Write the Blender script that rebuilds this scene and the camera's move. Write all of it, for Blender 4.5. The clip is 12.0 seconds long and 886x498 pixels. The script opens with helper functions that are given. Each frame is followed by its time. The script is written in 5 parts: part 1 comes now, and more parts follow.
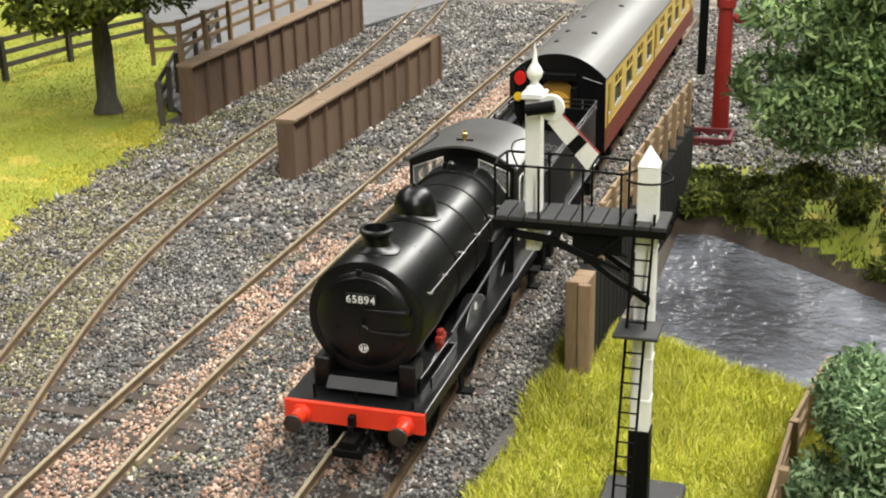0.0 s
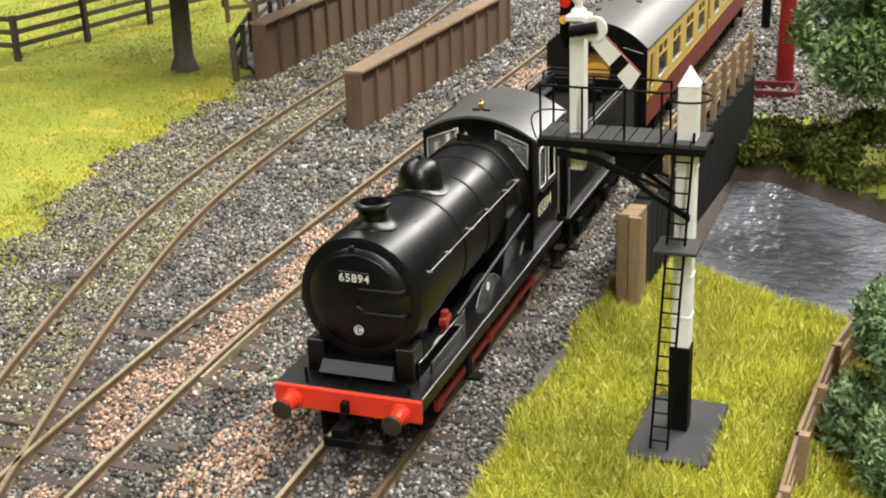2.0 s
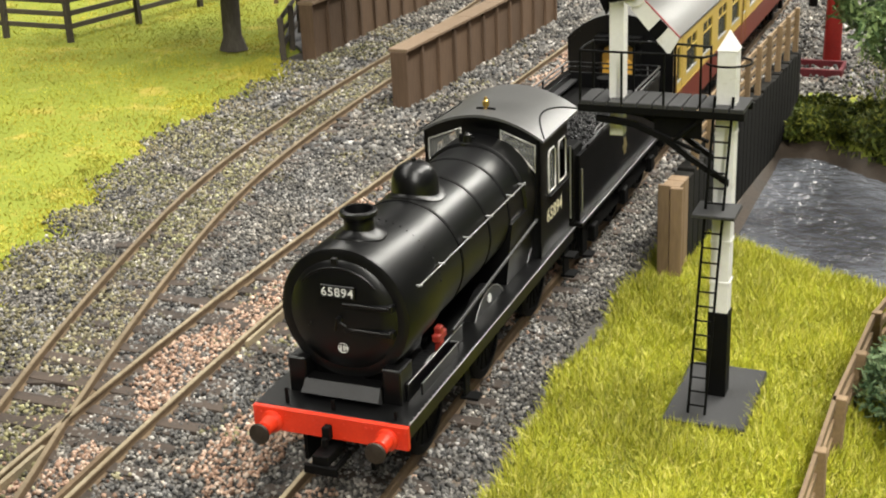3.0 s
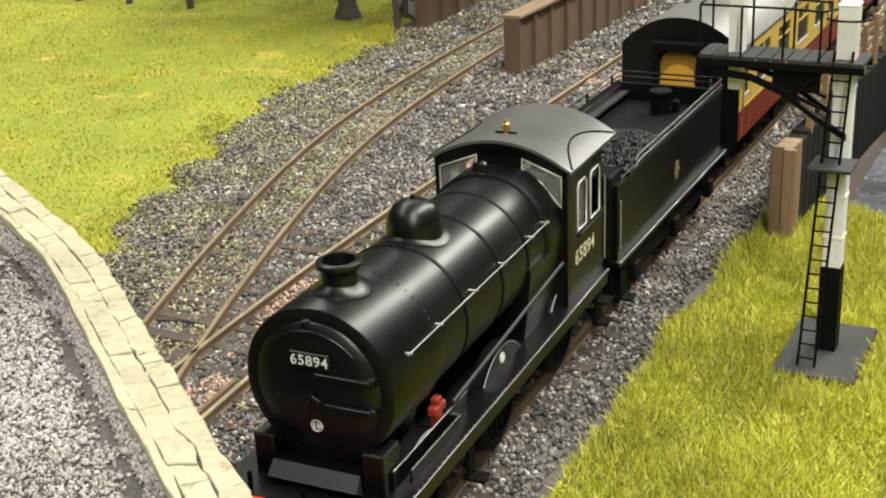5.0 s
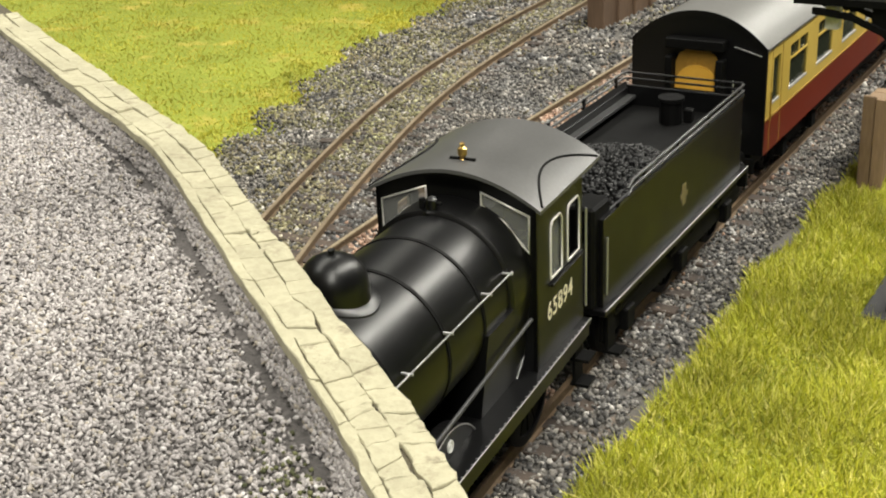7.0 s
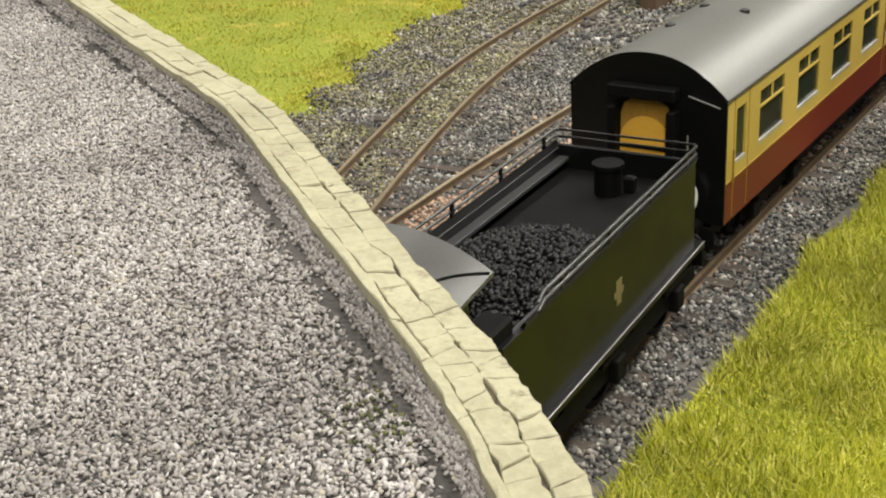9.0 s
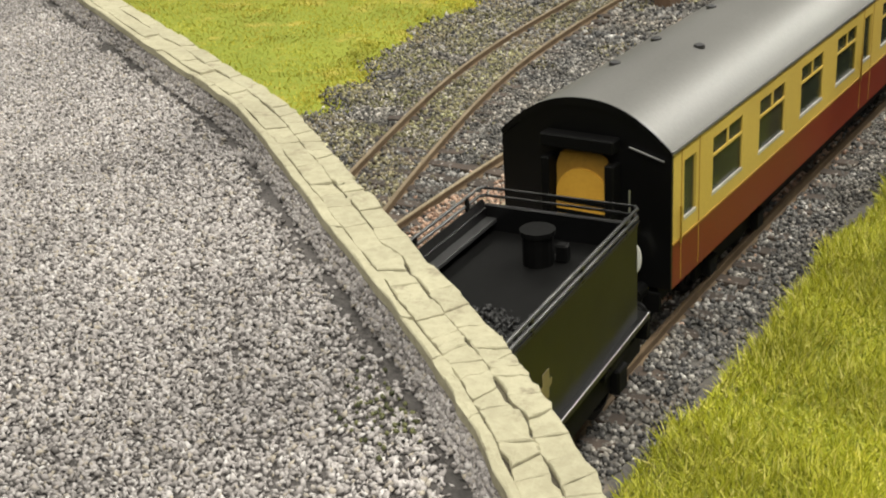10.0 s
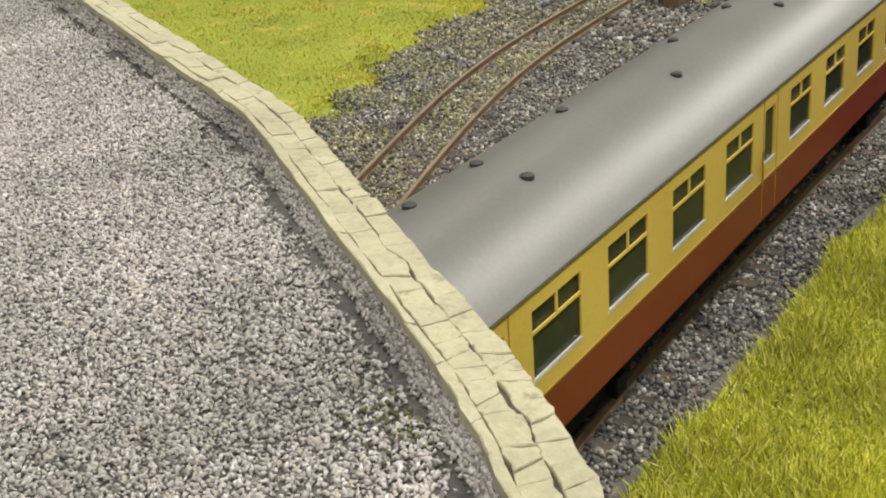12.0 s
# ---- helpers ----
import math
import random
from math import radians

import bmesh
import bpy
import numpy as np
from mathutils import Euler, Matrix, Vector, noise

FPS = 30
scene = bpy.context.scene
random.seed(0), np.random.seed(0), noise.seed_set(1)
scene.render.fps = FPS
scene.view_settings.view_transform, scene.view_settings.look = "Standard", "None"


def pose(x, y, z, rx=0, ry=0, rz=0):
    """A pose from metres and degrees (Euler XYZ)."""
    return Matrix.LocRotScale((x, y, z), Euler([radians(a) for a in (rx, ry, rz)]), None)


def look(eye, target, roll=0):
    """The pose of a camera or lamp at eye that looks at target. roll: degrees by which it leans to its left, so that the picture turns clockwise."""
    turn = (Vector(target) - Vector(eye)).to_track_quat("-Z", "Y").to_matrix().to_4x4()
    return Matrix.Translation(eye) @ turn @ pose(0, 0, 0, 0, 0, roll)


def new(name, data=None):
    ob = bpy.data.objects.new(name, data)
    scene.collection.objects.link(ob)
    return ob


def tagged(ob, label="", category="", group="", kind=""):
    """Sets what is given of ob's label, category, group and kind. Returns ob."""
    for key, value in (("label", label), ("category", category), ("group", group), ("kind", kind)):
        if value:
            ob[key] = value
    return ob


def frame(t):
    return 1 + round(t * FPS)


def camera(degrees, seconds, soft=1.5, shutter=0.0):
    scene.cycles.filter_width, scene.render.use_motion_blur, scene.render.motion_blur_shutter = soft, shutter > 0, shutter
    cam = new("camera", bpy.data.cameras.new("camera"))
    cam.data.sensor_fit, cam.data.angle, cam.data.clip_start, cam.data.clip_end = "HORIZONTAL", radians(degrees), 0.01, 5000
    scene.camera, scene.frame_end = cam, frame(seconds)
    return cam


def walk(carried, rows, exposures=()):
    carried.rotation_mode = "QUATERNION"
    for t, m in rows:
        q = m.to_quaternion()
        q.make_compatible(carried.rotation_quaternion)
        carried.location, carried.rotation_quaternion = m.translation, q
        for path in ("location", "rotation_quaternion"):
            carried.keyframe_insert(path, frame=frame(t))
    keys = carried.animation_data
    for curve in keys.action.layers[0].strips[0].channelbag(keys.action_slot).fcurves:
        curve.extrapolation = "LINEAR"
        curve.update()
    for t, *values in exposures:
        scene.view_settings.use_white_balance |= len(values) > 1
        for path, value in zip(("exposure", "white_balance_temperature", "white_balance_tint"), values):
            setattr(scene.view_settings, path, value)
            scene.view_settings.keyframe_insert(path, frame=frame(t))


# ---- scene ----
# A model railway: lengths in the code are millimetres, MM turns them into metres.
MM = 0.001
cam = camera(38.0, 12.0, soft=2.0)
# seconds, eye x y z, yaw, pitch, roll
ROWS = [
    (0, 88.57, 11.10, 139.67, 17.59, -20.48, -1.29),
    (0.5, 93.11, 8.70, 136.43, 18.22, -20.65, -1.35),
    (1, 96.14, 6.19, 135.02, 19.25, -20.85, -1.73),
    (1.5, 97.08, 2.62, 133.57, 20.33, -21.04, -1.98),
    (2, 98.38, 0.24, 131.75, 21.42, -21.18, -2.24),
    (2.5, 99.72, -0.95, 129.40, 22.68, -21.38, -2.58),
    (3, 101.55, -3.66, 127.80, 23.76, -21.46, -2.74),
    (5, 101.85, -14.36, 124.21, 28.43, -22.02, -2.94),
    (5.5, 101.30, -16.79, 122.28, 29.50, -22.32, -2.83),
    (6, 101.39, -18.58, 120.19, 30.39, -22.61, -2.69),
    (6.5, 100.46, -19.17, 118.92, 31.12, -22.86, -2.69),
    (7, 99.53, -19.16, 117.42, 31.67, -23.05, -2.69),
    (9, 98.49, -22.45, 114.90, 33.86, -23.40, -3.32),
    (9.5, 98.28, -22.63, 114.75, 34.28, -23.41, -3.56),
    (10, 98.73, -22.24, 114.80, 34.59, -23.42, -3.80),
    (10.5, 98.82, -22.36, 115.05, 34.74, -23.40, -3.94),
    (11, 99.13, -22.29, 115.47, 34.94, -23.41, -4.14),
    (11.5, 99.24, -22.10, 115.12, 35.01, -23.40, -4.17),
    (12, 99.48, -22.40, 115.34, 35.12, -23.31, -4.29),
]
walk(cam, [(t, pose(x * MM, y * MM, z * MM, 90 + pitch, 0, yaw) @ pose(0, 0, 0, 0, 0, roll)) for t, x, y, z, yaw, pitch, roll in ROWS],
     [(0, -0.19, 6250, 12), (2, -0.21, 6300, 12), (3, -0.23, 6400, 11), (5, -0.3, 6500, 10), (7, -0.47, 6500, 10), (9, -0.64, 6500, 10), (12, -0.76, 6500, 10)])

# ---- light: an exhibition hall with rows of ceiling lamps ----
world = bpy.data.worlds.new("hall_air")
scene.world = world
world.use_nodes = True
world.node_tree.nodes["Background"].inputs[0].default_value = (1.0, 0.98, 0.92, 1)
world.node_tree.nodes["Background"].inputs[1].default_value = 0.05


def hall_lamp(name, eye, target, sx, sy, watts, colour=(1.0, 0.97, 0.87)):
    data = bpy.data.lights.new(name, "AREA")
    data.shape, data.size, data.size_y, data.energy, data.color = "RECTANGLE", sx, sy, watts, colour
    ob = new(name, data)
    ob.matrix_world = look(eye, target)
    return ob


hall_lamp("ceiling_lamp", (0.85, 3.1, 2.1), (0.85, 3.1, 0), 0.35, 6.4, 330)
hall_lamp("ceiling_lamp", (-1.3, 0.7, 2.1), (-1.3, 0.7, 0), 0.35, 4.4, 75)
hall_lamp("ceiling_lamp", (0.9, -1.5, 2.0), (0.4, -0.3, 0), 0.35, 2.4, 98)


# ---- materials ----
def nodes(name):
    m = bpy.data.materials.new(name)
    m.use_nodes = True
    t = m.node_tree
    return m, t, t.nodes["Principled BSDF"]


def add(t, kind, **inputs):
    n = t.nodes.new(kind)
    for k, v in inputs.items():
        n.inputs[k.replace("_", " ")].default_value = v
    return n


def surface(name, colour, dark=None, rough=0.6, metal=0.0, grain=2.0, wide=18.0, bump=0.15, bump_mm=0.15, spots=0.0, spot_colour=(0.5, 0.5, 0.5), stretch=(1, 1, 1), island=0.0, piece=0.0, coat=0.0, gloss=0.5):
    """Two scales of variation (grain and wide, in mm), relief, and a random shade per island or per piece."""
    m, t, b = nodes(name)
    dark = dark or tuple(c * 0.72 for c in colour)
    co = t.nodes.new("ShaderNodeTexCoord")
    mp = add(t, "ShaderNodeMapping", Scale=tuple(1000.0 * s for s in stretch))
    t.links.new(co.outputs["Object"], mp.inputs["Vector"])
    fine = add(t, "ShaderNodeTexNoise", Scale=1.0 / grain, Detail=5.0, Roughness=0.65)
    big = add(t, "ShaderNodeTexNoise", Scale=1.0 / wide, Detail=3.0, Roughness=0.6)
    for n in (fine, big):
        t.links.new(mp.outputs[0], n.inputs["Vector"])
    mix = add(t, "ShaderNodeMix")
    mix.data_type = "RGBA"
    mix.inputs[6].default_value, mix.inputs[7].default_value = (*dark, 1), (*colour, 1)
    s = t.nodes.new("ShaderNodeMath")
    s.operation = "ADD"
    t.links.new(fine.outputs["Fac"], s.inputs[0])
    t.links.new(big.outputs["Fac"], s.inputs[1])
    r = add(t, "ShaderNodeMapRange", **{"From_Min": 0.75, "From_Max": 1.25})
    t.links.new(s.outputs[0], r.inputs[0])
    t.links.new(r.outputs[0], mix.inputs[0])
    out = mix.outputs[2]
    if spots:
        sp = add(t, "ShaderNodeTexNoise", Scale=1.0 / (wide * 0.6), Detail=6.0, Roughness=0.75)
        t.links.new(mp.outputs[0], sp.inputs["Vector"])
        rr = add(t, "ShaderNodeMapRange", **{"From_Min": 0.62 - spots * 0.2, "From_Max": 0.72 - spots * 0.2})
        t.links.new(sp.outputs["Fac"], rr.inputs[0])
        m2 = add(t, "ShaderNodeMix")
        m2.data_type = "RGBA"
        t.links.new(rr.outputs[0], m2.inputs[0])
        t.links.new(out, m2.inputs[6])
        m2.inputs[7].default_value = (*spot_colour, 1)
        out = m2.outputs[2]
    if island or piece:
        g = t.nodes.new("ShaderNodeNewGeometry" if island else "ShaderNodeObjectInfo")
        amount = island or piece
        v = add(t, "ShaderNodeMapRange", **{"To_Min": 1 - amount, "To_Max": 1 + amount})
        t.links.new(g.outputs["Random Per Island" if island else "Random"], v.inputs[0])
        hs = t.nodes.new("ShaderNodeHueSaturation")
        t.links.new(v.outputs[0], hs.inputs["Value"])
        t.links.new(out, hs.inputs["Color"])
        out = hs.outputs[0]
    t.links.new(out, b.inputs["Base Color"])
    ro = add(t, "ShaderNodeMapRange", **{"To_Min": max(0.03, rough - 0.08), "To_Max": min(1, rough + 0.08)})
    t.links.new(big.outputs["Fac"], ro.inputs[0])
    t.links.new(ro.outputs[0], b.inputs["Roughness"])
    b.inputs["Metallic"].default_value = metal
    b.inputs["Coat Weight"].default_value = coat
    b.inputs["Specular IOR Level"].default_value = gloss
    if bump:
        bp = add(t, "ShaderNodeBump", Strength=bump, Distance=bump_mm * MM)
        t.links.new(fine.outputs["Fac"], bp.inputs["Height"])
        t.links.new(bp.outputs[0], b.inputs["Normal"])
    return m


def speckle(name, stops, rough=0.85, source="Random Per Island", dust=None, dust_mm=45.0, mottle=(0.72, 1.25), mottle_mm=28.0):
    """Stones and blades: a colour ramp over a random value per island."""
    m, t, b = nodes(name)
    g = t.nodes.new("ShaderNodeNewGeometry")
    ramp = t.nodes.new("ShaderNodeValToRGB")
    ramp.color_ramp.interpolation = "LINEAR"
    while len(ramp.color_ramp.elements) < len(stops):
        ramp.color_ramp.elements.new(0.5)
    for e, (p, c) in zip(ramp.color_ramp.elements, stops):
        e.position, e.color = p, (*c, 1)
    t.links.new(g.outputs[source], ramp.inputs[0])
    co = t.nodes.new("ShaderNodeTexCoord")
    n = add(t, "ShaderNodeTexNoise", Scale=1000 / mottle_mm, Detail=4.0)
    t.links.new(co.outputs["Object"], n.inputs["Vector"])
    v = add(t, "ShaderNodeMapRange", **{"From_Min": 0.3, "From_Max": 0.7, "To_Min": mottle[0], "To_Max": mottle[1]})
    t.links.new(n.outputs["Fac"], v.inputs[0])
    hs = t.nodes.new("ShaderNodeHueSaturation")
    t.links.new(v.outputs[0], hs.inputs["Value"])
    out = ramp.outputs[0]
    if dust:
        d = add(t, "ShaderNodeTexNoise", Scale=1000 / dust_mm, Detail=5.0, Roughness=0.7)
        t.links.new(co.outputs["Object"], d.inputs["Vector"])
        f = add(t, "ShaderNodeMapRange", **{"From_Min": 0.4, "From_Max": 0.62, "To_Min": 0.0, "To_Max": 0.8})
        t.links.new(d.outputs["Fac"], f.inputs[0])
        dm = add(t, "ShaderNodeMix")
        dm.data_type, dm.blend_type = "RGBA", "MULTIPLY"
        dm.inputs[7].default_value = (*dust, 1)
        t.links.new(f.outputs[0], dm.inputs[0])
        t.links.new(out, dm.inputs[6])
        out = dm.outputs[2]
    t.links.new(out, hs.inputs["Color"])
    t.links.new(hs.outputs[0], b.inputs["Base Color"])
    b.inputs["Roughness"].default_value = rough
    return m


def clear(name, colour=(0.9, 0.93, 0.92), rough=0.05, alpha=0.35):
    m, t, b = nodes(name)
    b.inputs["Base Color"].default_value = (*colour, 1)
    b.inputs["Roughness"].default_value = rough
    b.inputs["Alpha"].default_value = alpha
    b.inputs["IOR"].default_value = 1.45
    return m


BLACK = surface("satin_black_paint", (0.0035, 0.0035, 0.004), (0.002, 0.002, 0.002), gloss=0.44, rough=0.34, grain=0.6, wide=14, bump=0.05, bump_mm=0.05)
MATT_BLACK = surface("matt_black_paint", (0.004, 0.004, 0.004), (0.002, 0.002, 0.002), gloss=0.12, rough=0.6, grain=0.5, wide=6, bump=0.1, bump_mm=0.06)
GREY_BLACK = surface("weathered_dark_grey", (0.035, 0.035, 0.037), (0.024, 0.024, 0.024), rough=0.55, grain=0.6, wide=8, bump=0.1, bump_mm=0.06)
CAB_ROOF = surface("satin_dark_grey_roof", (0.095, 0.094, 0.092), (0.07, 0.07, 0.068), rough=0.36, grain=0.6, wide=16, bump=0.04)
COAL = surface("coal", (0.012, 0.012, 0.0125), (0.004, 0.004, 0.004), gloss=0.3, rough=0.45, grain=0.5, wide=5, bump=0.3, island=0.5)
RED = surface("buffer_red_paint", (0.72, 0.045, 0.012), (0.58, 0.03, 0.01), rough=0.42, grain=0.5, wide=9, bump=0.06, bump_mm=0.05)
ROD_RED = surface("dark_red_metal", (0.34, 0.03, 0.018), (0.2, 0.018, 0.012), rough=0.45, grain=0.6, wide=6)
BUFFER = surface("worn_buffer_steel", (0.055, 0.042, 0.032), (0.03, 0.022, 0.016), rough=0.5, metal=0.4, grain=0.5, wide=3)
# paler metal: light on the side coal rails' top edges, put into the colour
LIT_RAIL = surface("lit_edge_coal_rail", (0.13, 0.13, 0.13), (0.05, 0.05, 0.05), rough=0.35, metal=0.5, grain=0.6, wide=8, bump=0.05)
WIRE = surface("handrail_steel", (0.42, 0.42, 0.42), rough=0.35, metal=0.7, grain=0.8, wide=9, bump=0.03)
BRASS = surface("brass", (0.55, 0.36, 0.12), rough=0.3, metal=0.9, grain=0.5, wide=4, bump=0.04)
LETTER = surface("cream_lettering", (0.78, 0.72, 0.5), rough=0.6, grain=0.4, wide=3, bump=0)
WHITE_LETTER = surface("white_lettering", (0.82, 0.82, 0.8), rough=0.6, grain=0.4, wide=3, bump=0)
GOLD = surface("gold_emblem", (0.2, 0.16, 0.07), rough=0.5, grain=0.4, wide=2, bump=0)
CREAM = surface("coach_yellow_cream", (0.62, 0.45, 0.1), (0.54, 0.38, 0.075), rough=0.4, grain=0.8, wide=25, bump=0.03)
CRIMSON = surface("coach_crimson", (0.19, 0.028, 0.012), (0.14, 0.02, 0.01), rough=0.38, grain=0.8, wide=25, bump=0.03)
ROOF = surface("grey_roof_paint", (0.15, 0.148, 0.14), (0.125, 0.123, 0.117), rough=0.42, grain=0.8, wide=40, bump=0.03)
ORANGE = surface("orange_door", (0.72, 0.4, 0.05), (0.64, 0.34, 0.04), rough=0.55, grain=0.8, wide=8, bump=0.03)
OCHRE = surface("ochre_door_hood", (0.4, 0.22, 0.03), rough=0.6, grain=0.8, wide=8, bump=0.03)
SILVER = surface("window_silver", (0.75, 0.73, 0.68), rough=0.35, metal=0.4, grain=0.5, wide=6, bump=0)
SEAT = surface("dark_interior", (0.09, 0.085, 0.04), (0.05, 0.05, 0.03), rough=0.8, grain=2, wide=12)
GLASS = clear("cab_glass", (0.5, 0.51, 0.48), 0.06, 0.16)
DARK_GLASS = clear("coach_glass", (0.05, 0.06, 0.04), 0.06, 0.45)
WHITE = surface("white_enamel", (0.8, 0.79, 0.76), (0.72, 0.71, 0.68), rough=0.45, grain=0.7, wide=9, bump=0.05, spots=0.05, spot_colour=(0.55, 0.52, 0.45))
RAIL_HEAD = surface("rail_head", (0.46, 0.39, 0.27), (0.3, 0.24, 0.15), rough=0.42, metal=0.55, grain=0.8, wide=20, bump=0.08)
RAIL_DULL = surface("dull_rail_head", (0.27, 0.21, 0.135), (0.17, 0.13, 0.08), rough=0.55, metal=0.3, grain=0.8, wide=16, bump=0.08)
RAIL_SIDE = surface("rusty_rail_side", (0.17, 0.115, 0.065), (0.1, 0.065, 0.035), rough=0.8, grain=0.8, wide=10)
SLEEPER = surface("dark_sleeper", (0.075, 0.055, 0.042), (0.04, 0.03, 0.024), rough=0.85, grain=0.6, wide=6, stretch=(0.3, 1, 1), piece=0.3)
PLANK = surface("stained_timber", (0.135, 0.085, 0.052), (0.085, 0.052, 0.03), rough=0.75, grain=1.2, wide=9, stretch=(1, 1, 0.12), piece=0.16, bump=0.3, bump_mm=0.25)
PLANK_TOP = surface("timber_capping", (0.24, 0.17, 0.11), (0.17, 0.115, 0.07), rough=0.75, grain=1.0, wide=10, stretch=(1, 0.12, 1), piece=0.12, bump=0.25, bump_mm=0.2)
FRESH_WOOD = surface("bare_wood", (0.23, 0.155, 0.09), (0.15, 0.098, 0.055), rough=0.7, grain=0.8, wide=8, stretch=(1, 1, 0.15), piece=0.2, bump=0.3, bump_mm=0.2)
FENCE = surface("pale_fence_wood", (0.27, 0.185, 0.1), (0.18, 0.12, 0.065), rough=0.75, grain=0.8, wide=7, piece=0.2, bump=0.2)
DARK_FENCE = surface("dark_fence_wood", (0.075, 0.062, 0.048), (0.045, 0.036, 0.028), rough=0.8, grain=0.8, wide=7, piece=0.25, bump=0.2)
BLACK_WOOD = surface("near_black_timber", (0.012, 0.011, 0.009), (0.006, 0.006, 0.005), gloss=0.2, rough=0.85, grain=0.8, wide=9, stretch=(1, 1, 0.15), piece=0.2, bump=0.3)
BARK = surface("grey_bark", (0.12, 0.105, 0.09), (0.06, 0.05, 0.042), rough=0.85, grain=1.0, wide=6, stretch=(1, 1, 0.3), bump=0.5, bump_mm=0.5)
CRANE_RED = surface("dark_red_paint", (0.3, 0.018, 0.015), (0.2, 0.012, 0.01), rough=0.45, grain=0.8, wide=9, bump=0.06)
TUB_RED = surface("maroon_paint", (0.16, 0.02, 0.028), (0.1, 0.013, 0.018), rough=0.5, grain=0.8, wide=6)
EARTH = surface("ballast_bed", (0.13, 0.12, 0.11), (0.05, 0.047, 0.042), rough=0.95, grain=0.9, wide=30, bump=0.6, bump_mm=0.6, spots=0.5, spot_colour=(0.26, 0.2, 0.15))
TURF = surface("turf_mat", (0.26, 0.29, 0.028), (0.19, 0.23, 0.02), rough=0.95, grain=1.4, wide=40, bump=0.6, bump_mm=0.8, spots=0.35, spot_colour=(0.42, 0.34, 0.06))
MUD = surface("pond_mud", (0.06, 0.042, 0.028), (0.03, 0.021, 0.014), rough=0.7, grain=1.2, wide=20, bump=0.4, bump_mm=0.5)
ROADBED = surface("road_base", (0.16, 0.147, 0.14), (0.05, 0.046, 0.044), rough=0.95, grain=0.45, wide=22, bump=0.8, bump_mm=0.4)
STONE = surface("parapet_stone", (0.44, 0.412, 0.285), (0.33, 0.305, 0.205), rough=0.85, grain=0.8, wide=6, bump=0.6, bump_mm=0.3, piece=0.05, spots=0.25, spot_colour=(0.25, 0.222, 0.15))
JOINT = surface("parapet_joint", (0.11, 0.095, 0.06), (0.05, 0.042, 0.03), rough=0.95, grain=0.6, wide=6, bump=0.6, bump_mm=0.3)
STONES = speckle("ballast_stone", [(0.0, (0.022, 0.022, 0.023)), (0.3, (0.074, 0.073, 0.073)), (0.65, (0.162, 0.157, 0.15)), (0.9, (0.255, 0.246, 0.23)), (1.0, (0.46, 0.45, 0.43))], dust=(1.05, 0.97, 0.85), mottle=(0.45, 1.6), mottle_mm=15.0)
EARTHY_STONES = speckle("earthy_ballast_stone", [(0.0, (0.05, 0.042, 0.026)), (0.35, (0.14, 0.118, 0.075)), (0.75, (0.25, 0.21, 0.135)), (0.93, (0.36, 0.31, 0.22)), (1.0, (0.55, 0.5, 0.4))], dust=(0.85, 1.0, 0.6))
TAN_STONES = speckle("tan_ballast_stone", [(0.0, (0.13, 0.075, 0.048)), (0.4, (0.37, 0.235, 0.165)), (0.8, (0.5, 0.345, 0.255)), (1.0, (0.64, 0.52, 0.42))])
GRIT = speckle("road_grit", [(0.0, (0.12, 0.11, 0.105)), (0.14, (0.25, 0.232, 0.222)), (0.36, (0.36, 0.335, 0.325)), (0.43, (0.4, 0.355, 0.285)), (0.5, (0.375, 0.348, 0.338)), (0.85, (0.46, 0.432, 0.42)), (1.0, (0.6, 0.575, 0.56))])
MOSSY_GRIT = speckle("mossy_grit", [(0.0, (0.03, 0.035, 0.012)), (1.0, (0.16, 0.165, 0.07))])
# near-black grains carry the shade of the parapet-foot crevice in their colour
GRIT_DARK = speckle("crevice_shade_grit", [(0.0, (0.012, 0.011, 0.01)), (0.6, (0.06, 0.056, 0.05)), (1.0, (0.3, 0.28, 0.26))])
BLADES = speckle("grass_blade", [(0.0, (0.2, 0.225, 0.016)), (0.4, (0.41, 0.43, 0.025)), (0.8, (0.56, 0.54, 0.05)), (1.0, (0.78, 0.7, 0.22))], rough=0.6)
FIELD_BLADES = speckle("field_grass_blade", [(0.0, (0.27, 0.3, 0.026)), (0.5, (0.35, 0.37, 0.034)), (1.0, (0.45, 0.43, 0.055))], rough=0.7, dust=(1.25, 0.98, 0.9), dust_mm=70.0)
LEAVES = speckle("pale_lichen_foliage", [(0.0, (0.05, 0.1, 0.03)), (0.5, (0.14, 0.225, 0.07)), (1.0, (0.34, 0.45, 0.17))], rough=0.75)
MOSS = speckle("moss_foliage", [(0.0, (0.03, 0.045, 0.006)), (0.5, (0.1, 0.135, 0.014)), (1.0, (0.27, 0.28, 0.035))], rough=0.8)
SILVER_LEAVES = speckle("silvery_foliage", [(0.0, (0.045, 0.1, 0.035)), (0.5, (0.13, 0.22, 0.09)), (1.0, (0.33, 0.43, 0.22))], rough=0.75)


